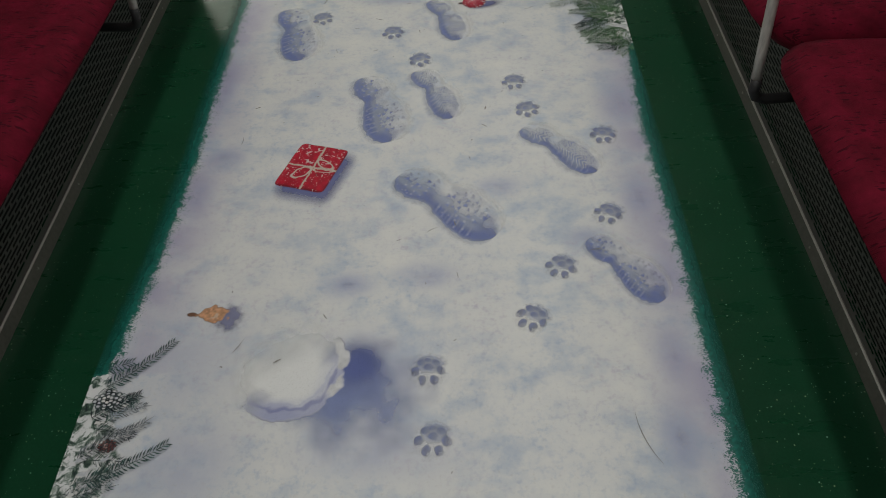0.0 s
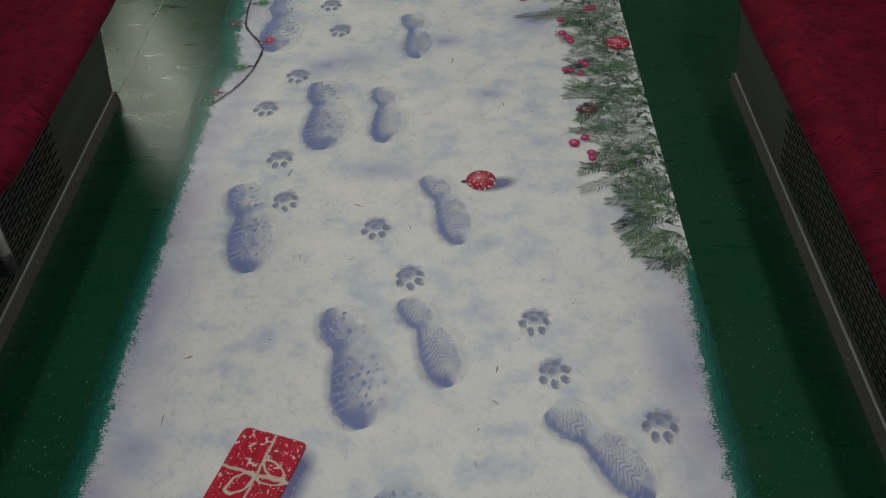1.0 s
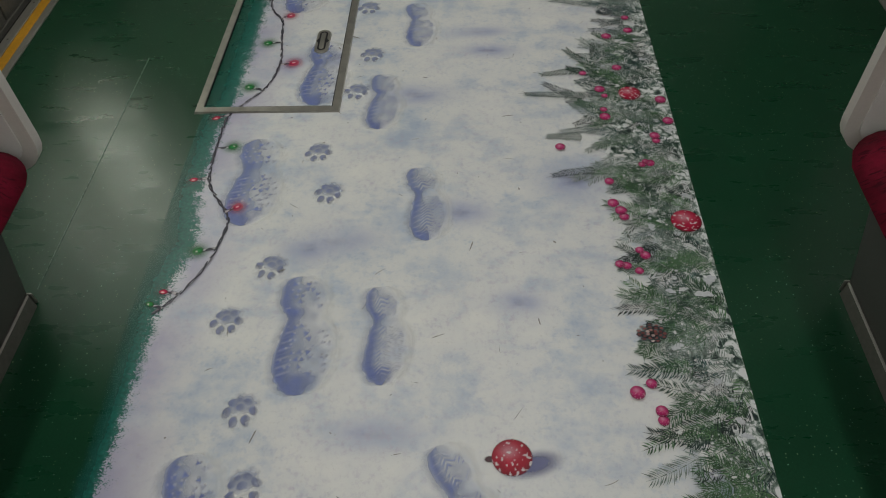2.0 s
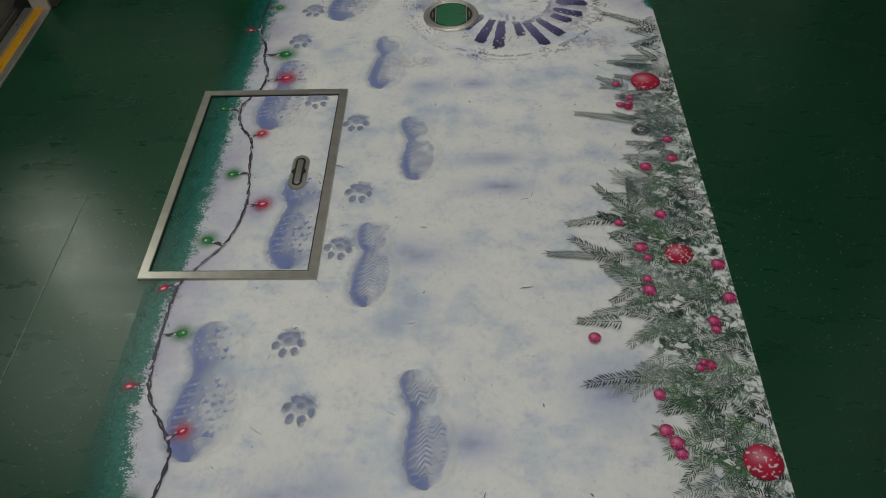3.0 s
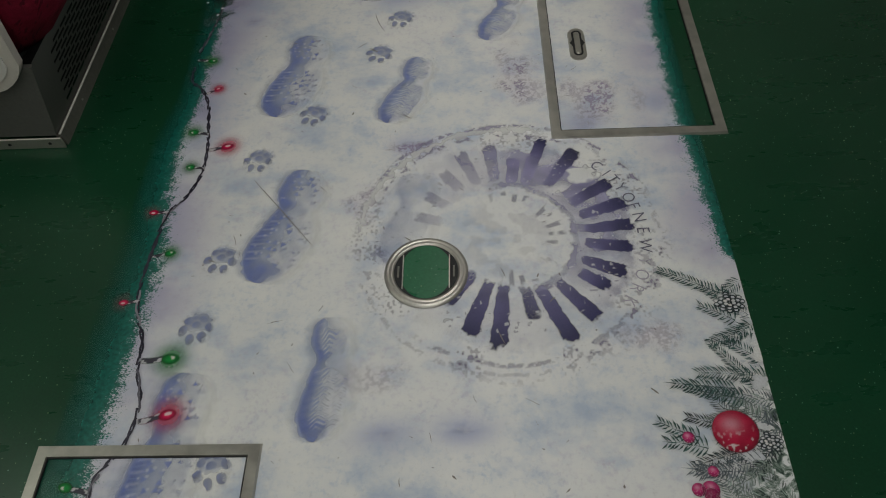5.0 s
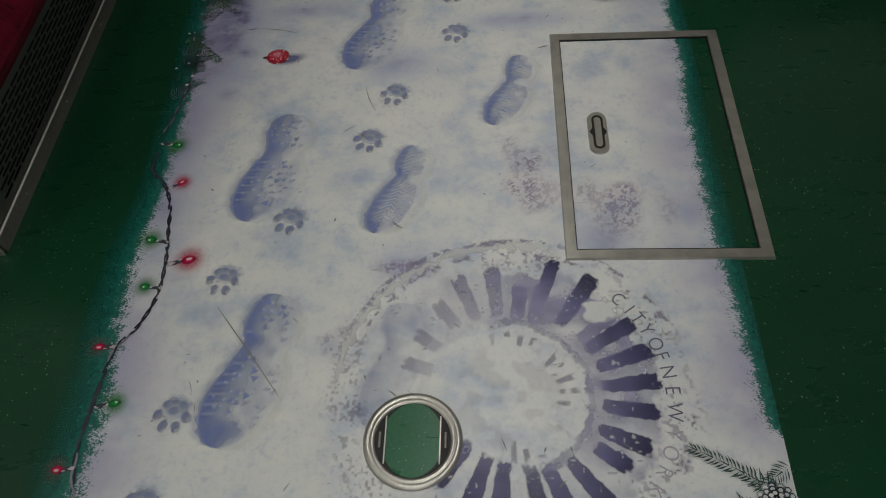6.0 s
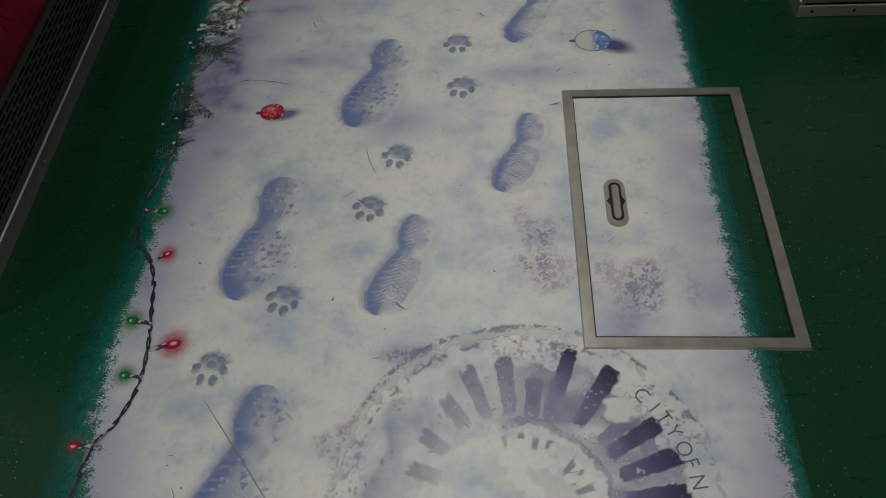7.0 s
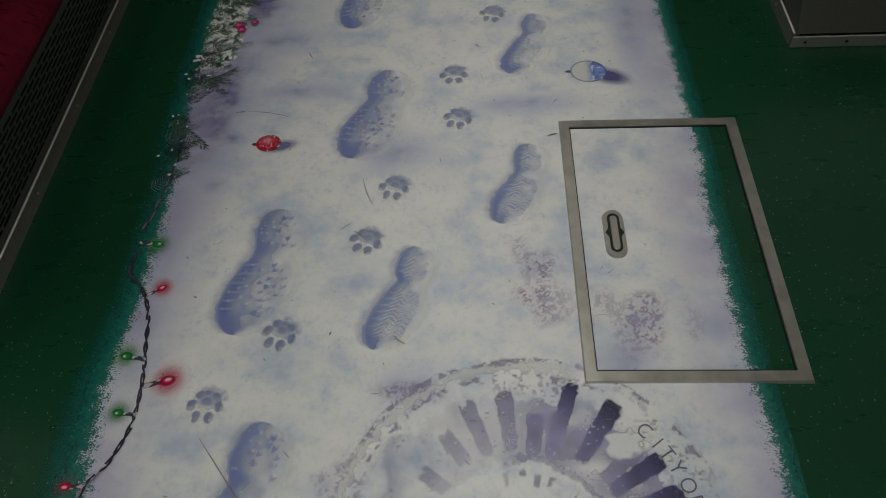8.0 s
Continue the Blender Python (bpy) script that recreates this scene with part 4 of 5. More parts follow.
def shell_leaf(X, Y):
    out = blank(X, PALE)
    g, f = grain(X.shape, 6, 51), grain(X.shape, 3, 52)
    out = over(out, (0.24, 0.25, 0.42), step(np.hypot((X - 0.045) / 0.035, (Y + 0.012) / 0.040) + 0.4 * (g - .5), 1.1, 0.3) * 0.75)
    d = np.hypot((X - 0.008) / 0.036, Y / (0.014 + 0.012 * step(X, -0.03, 0.03))) + 0.5 * (g - 0.5)
    col = np.array((0.62, 0.33, 0.18)) * (0.7 + 0.7 * f[..., None])
    out = over(out, col, step(d, 1.05, 0.85))
    out = over(out, (0.72, 0.55, 0.42), step(d, 0.8, 0.5) * step(g, 0.5, 0.65) * 0.8)
    return over(out, (0.20, 0.10, 0.06), step(np.hypot((X + 0.038) / 0.012, Y / 0.006), 1.1, 0.7))


place("leaf_print", art("leaf", -0.06, 0.09, -0.06, 0.05, 0.0016, shell_leaf), -0.490, 0.928, 0.0027, label="printed curled orange leaf")

# ---- the printed manhole cover ----
HOLE = (0.137, 4.292)


SPOKES = [(-129, .113, .200, .8), (-110, .116, .242, .95), (-96, .119, .256, .95), (-77, .126, .196, .7), (-65, .140, .267, .95), (-50, .148, .256, .9), (-33, .165, .229, .9), (-22, .160, .251, .95), (-7, .162, .248, .95), (6, .161, .261, 1)]
SPOKES += [(19, .166, .264, .95), (32, .168, .265, .85), (40, .167, .247, .4), (56, .167, .290, .8), (72, .225, .287, .95), (73, .150, .230, .45), (84, .150, .220, .5), (97, .156, .264, .3), (112, .161, .258, .25), (126, .165, .223, .2), (145, .154, .206, .2), (162, .145, .197, .16)]


def cover(X, Y):
    """Half-thawed iron cover: violet wash and dark spokes where the snow has melted, bare snow at the far left."""
    r, a = np.hypot(X, Y), np.arctan2(Y, X)
    deg = np.degrees(a)
    g, f, h, k = grain(X.shape, 40, 61), grain(X.shape, 8, 62), grain(X.shape, 3, 63), grain(X.shape, 16, 65)
    out = blank(X, (0.5, 0.48, 0.58))
    wob = 0.014 * (f - 0.5) + 0.008 * (h - 0.5)

    def sector(lo, hi, soft=14.0):
        return step(deg, lo - soft, lo + soft) * step(deg, hi + soft, hi - soft)
    ring = step(r + wob, 0.140, 0.156) * step(r + 1.6 * wob + 0.03 * (g - 0.5), 0.272, 0.252)
    wet = np.clip(sector(14, 84) * 0.95 + sector(-40, 14) * 0.62 + sector(84, 140) * 0.26 + sector(-140, -48, 20) * 0.15, 0, 1)
    out = over(out, np.array((0.36, 0.34, 0.53)) * (0.85 + 0.4 * f[..., None]), ring * wet * np.clip(0.20 + 0.75 * k + 0.5 * (g - 0.5), 0, 0.85))
    # spokes: bearing, inner and outer end, darkness
    for n, (bearing, ra, rb, dark) in enumerate(SPOKES):
        t0 = math.radians(bearing)
        along, across = X * math.cos(t0) + Y * math.sin(t0), -X * math.sin(t0) + Y * math.cos(t0)
        half = 0.0114 + 0.048 * (along - ra) + 0.004 * (f - .5) + 0.002 * (h - .5)
        cut = 0.5 * (across / 0.012) ** 2 * 0.006
        spoke = step(np.abs(across), half + 0.0018, half - 0.0018) * step(along + wob * 0.7 - cut, ra - 0.003, ra + 0.005) * step(along + wob + cut, rb + 0.010, rb + 0.002)
        far = np.clip((along - ra) / max(0.02, rb - ra), 0, 1)
        if dark > 0.6:
            ink = np.array((0.165, 0.152, 0.310)) * (1 - far[..., None]) + np.array((0.036, 0.035, 0.102)) * far[..., None]
            cover_k = np.clip(dark * (0.74 + 0.36 * step(far, 0.0, 0.55)), 0, 1)
        else:
            ink = np.array((0.27, 0.25, 0.44)) * (1.15 - 0.35 * far[..., None])
            cover_k = np.clip(dark * 1.7 * (0.55 + 0.6 * far), 0, 0.85)
        out = over(out, ink * (0.80 + 0.45 * k)[..., None], spoke * cover_k * (1 - 0.30 * step(h * 0.6 + f * 0.4, 0.78, 0.86)))
    # inner rim and the blotched marks round the hub
    out = over(out, (0.36, 0.34, 0.50), step(np.abs(r + 0.8 * wob - 0.143), 0.010, 0.003) * np.clip(sector(-70, 100) * (0.20 + 0.55 * k), 0, 0.6))
    teeth = step(np.abs((deg / 13.0 + 0.5 * g) % 1 - 0.5), 0.16, 0.30)
    hub = step(r + wob, 0.084, 0.094) * step(r + wob, 0.130, 0.118) * sector(-95, 108) * step(0.5 * f + 0.5 * k, 0.50, 0.62)
    out = over(out, (0.22, 0.205, 0.33), hub * (1 - teeth) * 0.48)
    out = over(out, (0.50, 0.48, 0.56), step(r, 0.115, 0.08) * step(0.6 * k + 0.4 * f, 0.50, 0.66) * 0.12)
    # broken arcs of the frame, dark crumbs along them
    for rr, lo, hi, strength in ((0.300, 60, 158, 0.50), (0.330, 70, 150, 0.60), (0.318, -175, 60, 0.22), (0.296, -128, -40, 0.42), (0.330, 22, 62, 0.55), (0.306, -60, -20, 0.45)):
        line = step(np.abs(r + 0.010 * (g - .5) + 0.5 * wob - rr), 0.0075, 0.0020) * sector(lo, hi, 6.0) * step(0.6 * f + 0.4 * h, 0.40, 0.58)
        out = over(out, np.array((0.33, 0.30, 0.42)) * (0.7 + 0.6 * h[..., None]), line * strength)
    out = over(out, (0.85, 0.85, 0.83), step(np.abs(r + wob - 0.316), 0.010, 0.004) * sector(75, 175, 8.0) * 0.6)
    dust = step(r, 0.250, 0.272) * step(r, 0.352, 0.31) * step(h * 0.6 + f * 0.4, 0.56, 0.70) * step(g, 0.42, 0.66)
    out = over(out, (0.36, 0.32, 0.42), dust * 0.38)
    # crumbs of snow left in the melted ring
    out = over(out, (0.84, 0.84, 0.82), ring * step(h * 0.55 + 0.45 * f, 0.78, 0.86) * 0.60)
    return over(out, (0.84, 0.84, 0.82), step(np.hypot((X - 0.175) / 0.030, (Y - 0.168) / 0.022) + 0.9 * (f - .5), 1.15, 0.85) * 0.9)


place("manhole_print", art("manhole", -0.36, 0.36, -0.36, 0.36, 0.0017, cover), *HOLE, 0.0029, label="printed manhole cover half thawed out of the snow, violet spokes")

FADED = plain("faded_print_letters", (0.13, 0.125, 0.18), 0.45, 0.0, 150.0, 0.45)
PALER = plain("worn_print_letters", (0.40, 0.38, 0.43), 0.45, 0.0, 150.0, 0.35)
for ch, deg in zip("CITYOFNEWYORK", (43, 37, 32.5, 27, 20.5, 15.5, 9, 2, -6, -14, -21, -28, -35)):
    ang = math.radians(deg)
    cu = bpy.data.curves.new("letter", "FONT")
    cu.body, cu.size, cu.align_x, cu.align_y = ch, 0.039, "CENTER", "CENTER"
    cu.offset = -0.0003
    cu.materials.append(FADED if deg > -10 else PALER)
    ob = new("letter", cu)
    ob.parent = graphic
    ob.location = (HOLE[0] + 0.283 * math.cos(ang), HOLE[1] + 0.283 * math.sin(ang), 0.0034)
    ob.rotation_euler = (0, 0, ang - math.pi / 2)
    ob.scale = (0.86, 1.0, 1.0)


def stain_patch(seed, rx, ry, strength):
    """Violet freckled patch of dirty snow."""
    def draw(X, Y):
        g, f, h = grain(X.shape, 24, seed), grain(X.shape, 2, seed + 1), grain(X.shape, 5, seed + 2)
        d = np.hypot(X / rx, Y / ry) + 1.1 * (g - 0.5)
        return over(blank(X), (0.48, 0.39, 0.56), step(d, 1.0, 0.25) * np.clip(0.25 + step(0.5 * f + 0.5 * h, 0.42, 0.66), 0, 1) * strength * 0.8)
    return art("freckles", -1.6 * rx, 1.6 * rx, -1.6 * ry, 1.6 * ry, 0.0018, draw)


for k, (sx, sy, rx, ry, st) in enumerate([(0.38, 4.715, 0.105, 0.085, 0.60), (0.19, 4.81, 0.085, 0.115, 0.55), (-0.06, 4.56, 0.07, 0.03, 0.6), (-0.17, 4.42, 0.045, 0.07, 0.55), (-0.13, 3.98, 0.10, 0.04, 0.3), (0.40, 4.05, 0.06, 0.04, 0.4)]):
    place("freckle_print", stain_patch(70 + 3 * k, rx, ry, st), sx, sy, 0.0020, label="violet freckled patch of printed snow")

# ---- scratches and dirt on the vinyl ----
SCUFF = plain("grey_scuff_dirt", (0.20, 0.18, 0.16), 0.6, 0.0, 120.0, 0.4)
rng = random.Random(12)
marks_v, marks_f = [], []


def scratch(x, y, length, a, w):
    pts = []
    bend = rng.uniform(-0.3, 0.3)
    for k in range(6):
        t = k / 5
        aa = a + bend * t
        pts.append((x + length * t * math.cos(aa), y + length * t * math.sin(aa), w * math.sin(math.pi * (0.08 + 0.84 * t)) * rng.uniform(0.6, 1.2), aa))
    i = len(marks_v)
    for px, py, ww, aa in pts:
        marks_v.append((px - ww * math.sin(aa), py + ww * math.cos(aa), 0.0037))
        marks_v.append((px + ww * math.sin(aa), py - ww * math.cos(aa), 0.0037))
    for k in range(5):
        marks_f.append((i + 2 * k, i + 2 * k + 1, i + 2 * k + 3, i + 2 * k + 2))


scratch(-0.43, 4.47, 0.25, -0.87, 0.0013)
scratch(-0.19, 5.07, 0.085, -1.4, 0.0011)
scratch(-0.49, 5.29, 0.11, 0.0, 0.0012)
scratch(-0.40, 0.86, 0.04, -2.0, 0.0008)
scratch(0.39, 0.67, 0.11, -1.55, 0.0009)
for k in range(330):
    scratch(rng.uniform(-0.55, 0.42), 0.5 + 5.5 * rng.random() ** 0.6, rng.choice((0.004, 0.006, 0.010, 0.018, 0.03)), rng.uniform(-3.1, 3.1), rng.choice((0.0004, 0.0007, 0.0010, 0.0017)))
tagged(raw_part("scuff", marks_v, marks_f, SCUFF, graphic, "fine grey scratches and specks of dirt"), kind="stuff")

# ---- the printed string of lights ----
WIRE_PATH = [(-0.650, 2.49), (-0.613, 2.53), (-0.572, 2.60), (-0.548, 2.68), (-0.541, 2.77), (-0.575, 2.83), (-0.613, 2.89), (-0.627, 2.97), (-0.628, 3.10), (-0.622, 3.17), (-0.575, 3.24), (-0.538, 3.30), (-0.520, 3.41), (-0.537, 3.54), (-0.552, 3.64), (-0.592, 3.70), (-0.606, 3.78), (-0.568, 3.85)]
WIRE_PATH += [(-0.560, 3.93), (-0.582, 4.00), (-0.588, 4.06), (-0.616, 4.13), (-0.625, 4.20), (-0.620, 4.31), (-0.612, 4.38), (-0.580, 4.43), (-0.559, 4.50), (-0.562, 4.58), (-0.574, 4.65), (-0.590, 4.73), (-0.618, 4.785), (-0.650, 4.82), (-0.655, 4.88)]


def smooth_line(points, n):
    """A flowing line through a few points."""
    out = []
    p = [points[0]] + points + [points[-1]]
    for a, b, c, d in zip(p, p[1:], p[2:], p[3:]):
        for k in range(n):
            t = k / n
            out.append(tuple(0.5 * (2 * b[i] + (c[i] - a[i]) * t + (2 * a[i] - 5 * b[i] + 4 * c[i] - d[i]) * t * t + (3 * b[i] - a[i] - 3 * c[i] + d[i]) * t ** 3) for i in (0, 1)))
    return out


for strand, line in [(q, smooth_line(p, 8)) for p in (WIRE_PATH, [(-0.655, 4.93), (-0.640, 5.00), (-0.630, 5.08), (-0.628, 5.16), (-0.640, 5.24)]) for q in (0, 1)]:
    wv, wf = [], []
    s_len = 0.0
    for k, (x, y) in enumerate(line):
        x2, y2 = line[min(k + 1, len(line) - 1)]
        x1, y1 = line[max(k - 1, 0)]
        d = math.hypot(x2 - x1, y2 - y1) or 1
        nx_, ny_ = -(y2 - y1) / d, (x2 - x1) / d
        s_len += d / 2
        off = 0.0027 * math.sin(s_len * 95 + math.pi * strand)
        w = 0.0021 + 0.0007 * math.sin(s_len * 400 + strand)
        wv += [(x + nx_ * (off - w), y + ny_ * (off - w), 0.0030 + 0.0001 * strand), (x + nx_ * (off + w), y + ny_ * (off + w), 0.0030 + 0.0001 * strand)]
    for k in range(len(line) - 1):
        if (k * 7 + strand * 3) % 11:
            i = 2 * k
            wf.append((i, i + 1, i + 3, i + 2))
    raw_part("wire_print", wv, wf, WIRE, graphic, "printed dark twisted wire flecked with snow")


def bulb(colour, seed, shine=0.8):
    """A lamp of the string: socket from the origin along +x, then the coloured glass and its glow."""
    def draw(X, Y):
        out = blank(X, colour)
        g, h = grain(X.shape, 3, seed), grain(X.shape, 6, seed + 1)
        glow = np.exp(-((X - 0.040) ** 2 + Y ** 2) / 0.020 ** 2)
        out = over(out, np.array(colour) * 0.8 + 0.12, np.clip(glow * shine, 0, 0.7) * step(np.hypot(X - 0.040, Y), 0.050, 0.02))
        sock = step(np.abs(Y + 0.001 * np.sin(X * 150)), 0.0048, 0.0034) * step(X, -0.003, 0.001) * step(X, 0.031, 0.028)
        out = over(out, np.where((g > 0.55)[..., None], np.array((0.55, 0.54, 0.56)), np.array((0.06, 0.055, 0.075))), sock)
        d = np.hypot((X - 0.039) / 0.0125, Y / (0.0085 - 0.12 * np.clip(X - 0.040, 0, 0.02)))
        body = step(d, 1.08, 0.9)
        out = over(out, np.array(colour) * (0.35 + 0.75 * step(d, 1.0, 0.2))[..., None], body)
        out = over(out, (0.85, 0.75, 0.72), step(np.hypot((X - 0.040) / 0.0055, (Y - 0.0015) / 0.0030), 1.15, 0.7) * 0.8 * (h > 0.25))
        return out
    return art("bulb", -0.008, 0.088, -0.045, 0.045, 0.0015, draw)


REDS = [(-0.632, 2.55, -0.607, 2.546), (-0.534, 2.808, -0.556, 2.796), (-0.661, 2.91, -0.624, 2.914), (-0.658, 3.154, -0.621, 3.168), (-0.479, 3.408, -0.521, 3.402), (-0.528, 3.667, -0.562, 3.653),
        (-0.499, 3.906, -0.552, 3.893), (-0.650, 4.15, -0.617, 4.152), (-0.646, 4.385, -0.610, 4.384), (-0.512, 4.582, -0.560, 4.571), (-0.574, 4.786, -0.604, 4.768)]
GREENS = [(-0.655, 2.515, -0.630, 2.505), (-0.592, 2.671, -0.552, 2.677), (-0.583, 3.035, -0.622, 3.03), (-0.591, 3.294, -0.55, 3.278), (-0.576, 3.514, -0.534, 3.516), (-0.654, 3.774, -0.610, 3.763),
          (-0.52, 4.02, -0.578, 4.017), (-0.58, 4.272, -0.617, 4.265), (-0.587, 4.518, -0.557, 4.513), (-0.608, 4.633, -0.568, 4.624), (-0.610, 4.895, -0.651, 4.902)]
for colour, seed, spots, label in (((0.66, 0.003, 0.085), 81, REDS, "printed glowing red bulb of the light string"), ((0.006, 0.26, 0.045), 91, GREENS, "printed glowing green bulb of the light string")):
    bright, dim = bulb(colour, seed, 0.95), bulb(colour, seed, 0.15)
    for tx, ty, bx, by in spots:
        place("bulb_print", dim if tx < -0.62 else bright, bx, by, 0.0033, math.atan2(ty - by, tx - bx), max(0.85, 1.08 * math.hypot(tx - bx, ty - by) / 0.044), label)

# ---- printed fir boughs ----
rng = random.Random(5)
NEEDLES = [NEEDLE_TEAL, NEEDLE_GREEN, NEEDLE_DARK, NEEDLE_FROST]
TWIGS = [island_print("printed_twig_needles", [(0.0, (0.006, 0.028, 0.018)), (0.6, (0.022, 0.072, 0.045)), (1.0, (0.075, 0.165, 0.105))]), NEEDLE_GREEN, NEEDLE_DARK, NEEDLE_FROST]


def sprig(x, y, a, length, z, mat, frost=0.25, limit=0.592, dense=1.0, reach=1.0, thick=1.0):
    """One twig with two rows of needles and crumbs of snow, cut off where the vinyl ends."""
    v, f, m = [], [], []

    def leaf(pts, slot):
        if max(p[0] for p in pts) > limit or min(p[0] for p in pts) < -0.69:
            return
        i = len(v)
        zz = z + rng.uniform(0.0, 0.0003)
        v.extend((px, py, zz) for px, py in pts)
        f.append(tuple(range(i, i + len(pts))))
        m.append(slot)
    bend = rng.uniform(-0.35, 0.35)
    n = int(length / 0.0052 * dense)
    for k in range(n):
        t = k / n
        aa = a + bend * t
        px, py = x + length * t * math.cos(a + bend * t / 2), y + length * t * math.sin(a + bend * t / 2)
        for side in (-1, 1):
            nl = reach * (0.0135 * (1 - 0.50 * t) + 0.0065) * rng.uniform(0.8, 1.15)
            na = aa + side * rng.uniform(0.88, 1.20) * (1 - 0.35 * t)
            w = thick * rng.uniform(0.0008, 0.0012)
            qx, qy = px + nl * math.cos(na), py + nl * math.sin(na)
            mx_, my_ = px + 0.55 * nl * math.cos(na + 0.08 * side), py + 0.55 * nl * math.sin(na + 0.08 * side)
            leaf([(px, py), (mx_ - w * math.sin(na), my_ + w * math.cos(na)), (qx, qy), (mx_ + w * math.sin(na), my_ - w * math.cos(na))], 0)
        if k % 4 == 0:
            s2 = length / n * 4
            leaf([(px - 0.0012 * math.sin(aa), py + 0.0012 * math.cos(aa)), (px + 0.0012 * math.sin(aa), py - 0.0012 * math.cos(aa)), (px + s2 * math.cos(aa), py + s2 * math.sin(aa))], 0)
        if rng.random() < frost * 0.5:
            r = rng.uniform(0.002, 0.0055)
            cx, cy = px + rng.uniform(-0.018, 0.018), py + rng.uniform(-0.018, 0.018)
            a0 = rng.uniform(0, 6)
            leaf([(cx + r * rng.uniform(0.4, 1.3) * math.cos(a0 + q), cy + r * rng.uniform(0.4, 1.1) * math.sin(a0 + q)) for q in (0, 1, 2, 3, 4, 5)], 1)
    if f:
        raw_part("fir_sprig", v, f, [mat, CRUMB], graphic, "printed fir twig dusted with snow", m)


# thicket along the cut edge: each twig keeps to one shade
SHADES = [island_print("printed_bough", [(0.0, tuple(0.55 * c for c in tone)), (0.7, tone), (1.0, tuple(min(0.8, 1.5 * c + 0.03) for c in tone))])
          for tone in ((0.010, 0.030, 0.028), (0.030, 0.085, 0.050), (0.070, 0.165, 0.075), (0.125, 0.255, 0.115), (0.045, 0.108, 0.100), (0.300, 0.370, 0.330), (0.155, 0.185, 0.205), (0.560, 0.590, 0.570))]
COUNT = 330
for k in range(COUNT):
    y = rng.uniform(1.90, 4.20)
    lo = float(bough_edge(y))
    x = rng.uniform(lo + 0.03, 0.60)
    rise = k / COUNT
    if y > 3.90 and (k % 4 or x < 0.53):
        continue
    if y < 2.6:
        tones = (0, 0, 1, 4) if rise < 0.45 else (0, 1, 2, 3, 3, 5, 5, 7)
    elif 3.55 < y < 3.92:
        tones = (0, 6, 6) if rise < 0.45 else (4, 6, 6, 5, 5)
    elif y > 3.92:
        tones = (4, 4, 6)
    else:
        tones = (0, 1, 4, 5) if rise < 0.45 else (1, 2, 3, 3, 4, 5, 5, 7)
    sprig(x, y, math.pi + rng.uniform(-1.0, 1.0), rng.uniform(0.07, 0.13), 0.0036 + 0.0012 * rise, SHADES[rng.choice(tones)], 0.34 if y < 2.7 else 0.22, reach=(1.35 if y < 2.6 else 1.05) + 0.35 * rise, thick=1.2)

# twigs that reach out over the snow: tip, then foot
OUT = [(0.32, 3.45, 0.41, 3.36, 0), (0.42, 3.48, 0.41, 3.36, 0), (0.25, 3.34, 0.37, 3.35, 0), (0.20, 3.25, 0.36, 3.23, 0), (0.25, 3.28, 0.33, 3.24, 2), (0.25, 3.06, 0.34, 3.06, 0), (0.25, 2.93, 0.36, 2.93, 2), (0.31, 3.74, 0.46, 3.69, 0),
       (0.39, 3.85, 0.46, 3.83, 0), (0.44, 3.94, 0.54, 3.92, 0), (0.43, 3.62, 0.52, 3.59, 2)]
OUT += [(0.44, 4.21, 0.56, 4.13, 0), (0.50, 4.12, 0.56, 4.08, 0), (0.42, 3.95, 0.53, 3.94, 0), (0.38, 3.87, 0.45, 3.85, 0), (0.46, 1.95, 0.53, 2.03, 1), (0.47, 1.91, 0.56, 1.98, 1), (0.37, 2.18, 0.43, 2.21, 1), (0.39, 2.54, 0.45, 2.55, 1), (0.52, 1.89, 0.57, 1.98, 1), (0.39, 2.35, 0.46, 2.36, 0)]
OUT += [(-0.53, 0.84, -0.66, 0.75, 0), (-0.49, 0.60, -0.64, 0.55, 0), (-0.59, 0.74, -0.67, 0.68, 2), (-0.62, 0.81, -0.67, 0.79, 0), (-0.55, 0.66, -0.67, 0.60, 3), (-0.54, 5.43, -0.65, 5.37, 1), (-0.57, 5.17, -0.67, 5.26, 1), (-0.64, 5.27, -0.65, 5.16, 0), (-0.54, 5.66, -0.65, 5.59, 1), (-0.52, 5.54, -0.65, 5.53, 3), (-0.53, 5.71, -0.66, 5.73, 1)]
for k, (tx, ty, fx, fy, c) in enumerate(OUT):
    a = math.atan2(ty - fy, tx - fx)
    sprig(fx, fy, a, math.hypot(tx - fx, ty - fy), 0.0052 + 0.00001 * k, SHADES[4] if (ty > 3.55 or ty < 1) and not c else TWIGS[c], 0.04, dense=0.82, reach=1.2, thick=1.55)
for k in range(16):
    y = rng.uniform(5.02, 5.42)
    sprig(rng.uniform(-0.675, -0.645), y, rng.uniform(-0.5, 1.1), rng.uniform(0.04, 0.075), 0.0036 + 0.00004 * k, SHADES[rng.choice((0, 0, 1, 6))], 0.25, reach=1.2)
for k in range(26):
    y = rng.uniform(5.36, 6.1)
    sprig(rng.uniform(-0.67, -0.61), y, rng.uniform(-0.6, 0.9), rng.uniform(0.05, 0.09), 0.0036 + 0.00004 * k, NEEDLES[rng.choice((0, 1, 2, 2, 0))], 0.35)
for k in range(26):
    y = rng.uniform(0.40, 0.76)
    sprig(rng.uniform(-0.68, -0.62), y, rng.uniform(-0.3, 0.9), rng.uniform(0.05, 0.09), 0.0036 + 0.00004 * k, NEEDLES[rng.choice((0, 0, 2, 3))], 0.6)

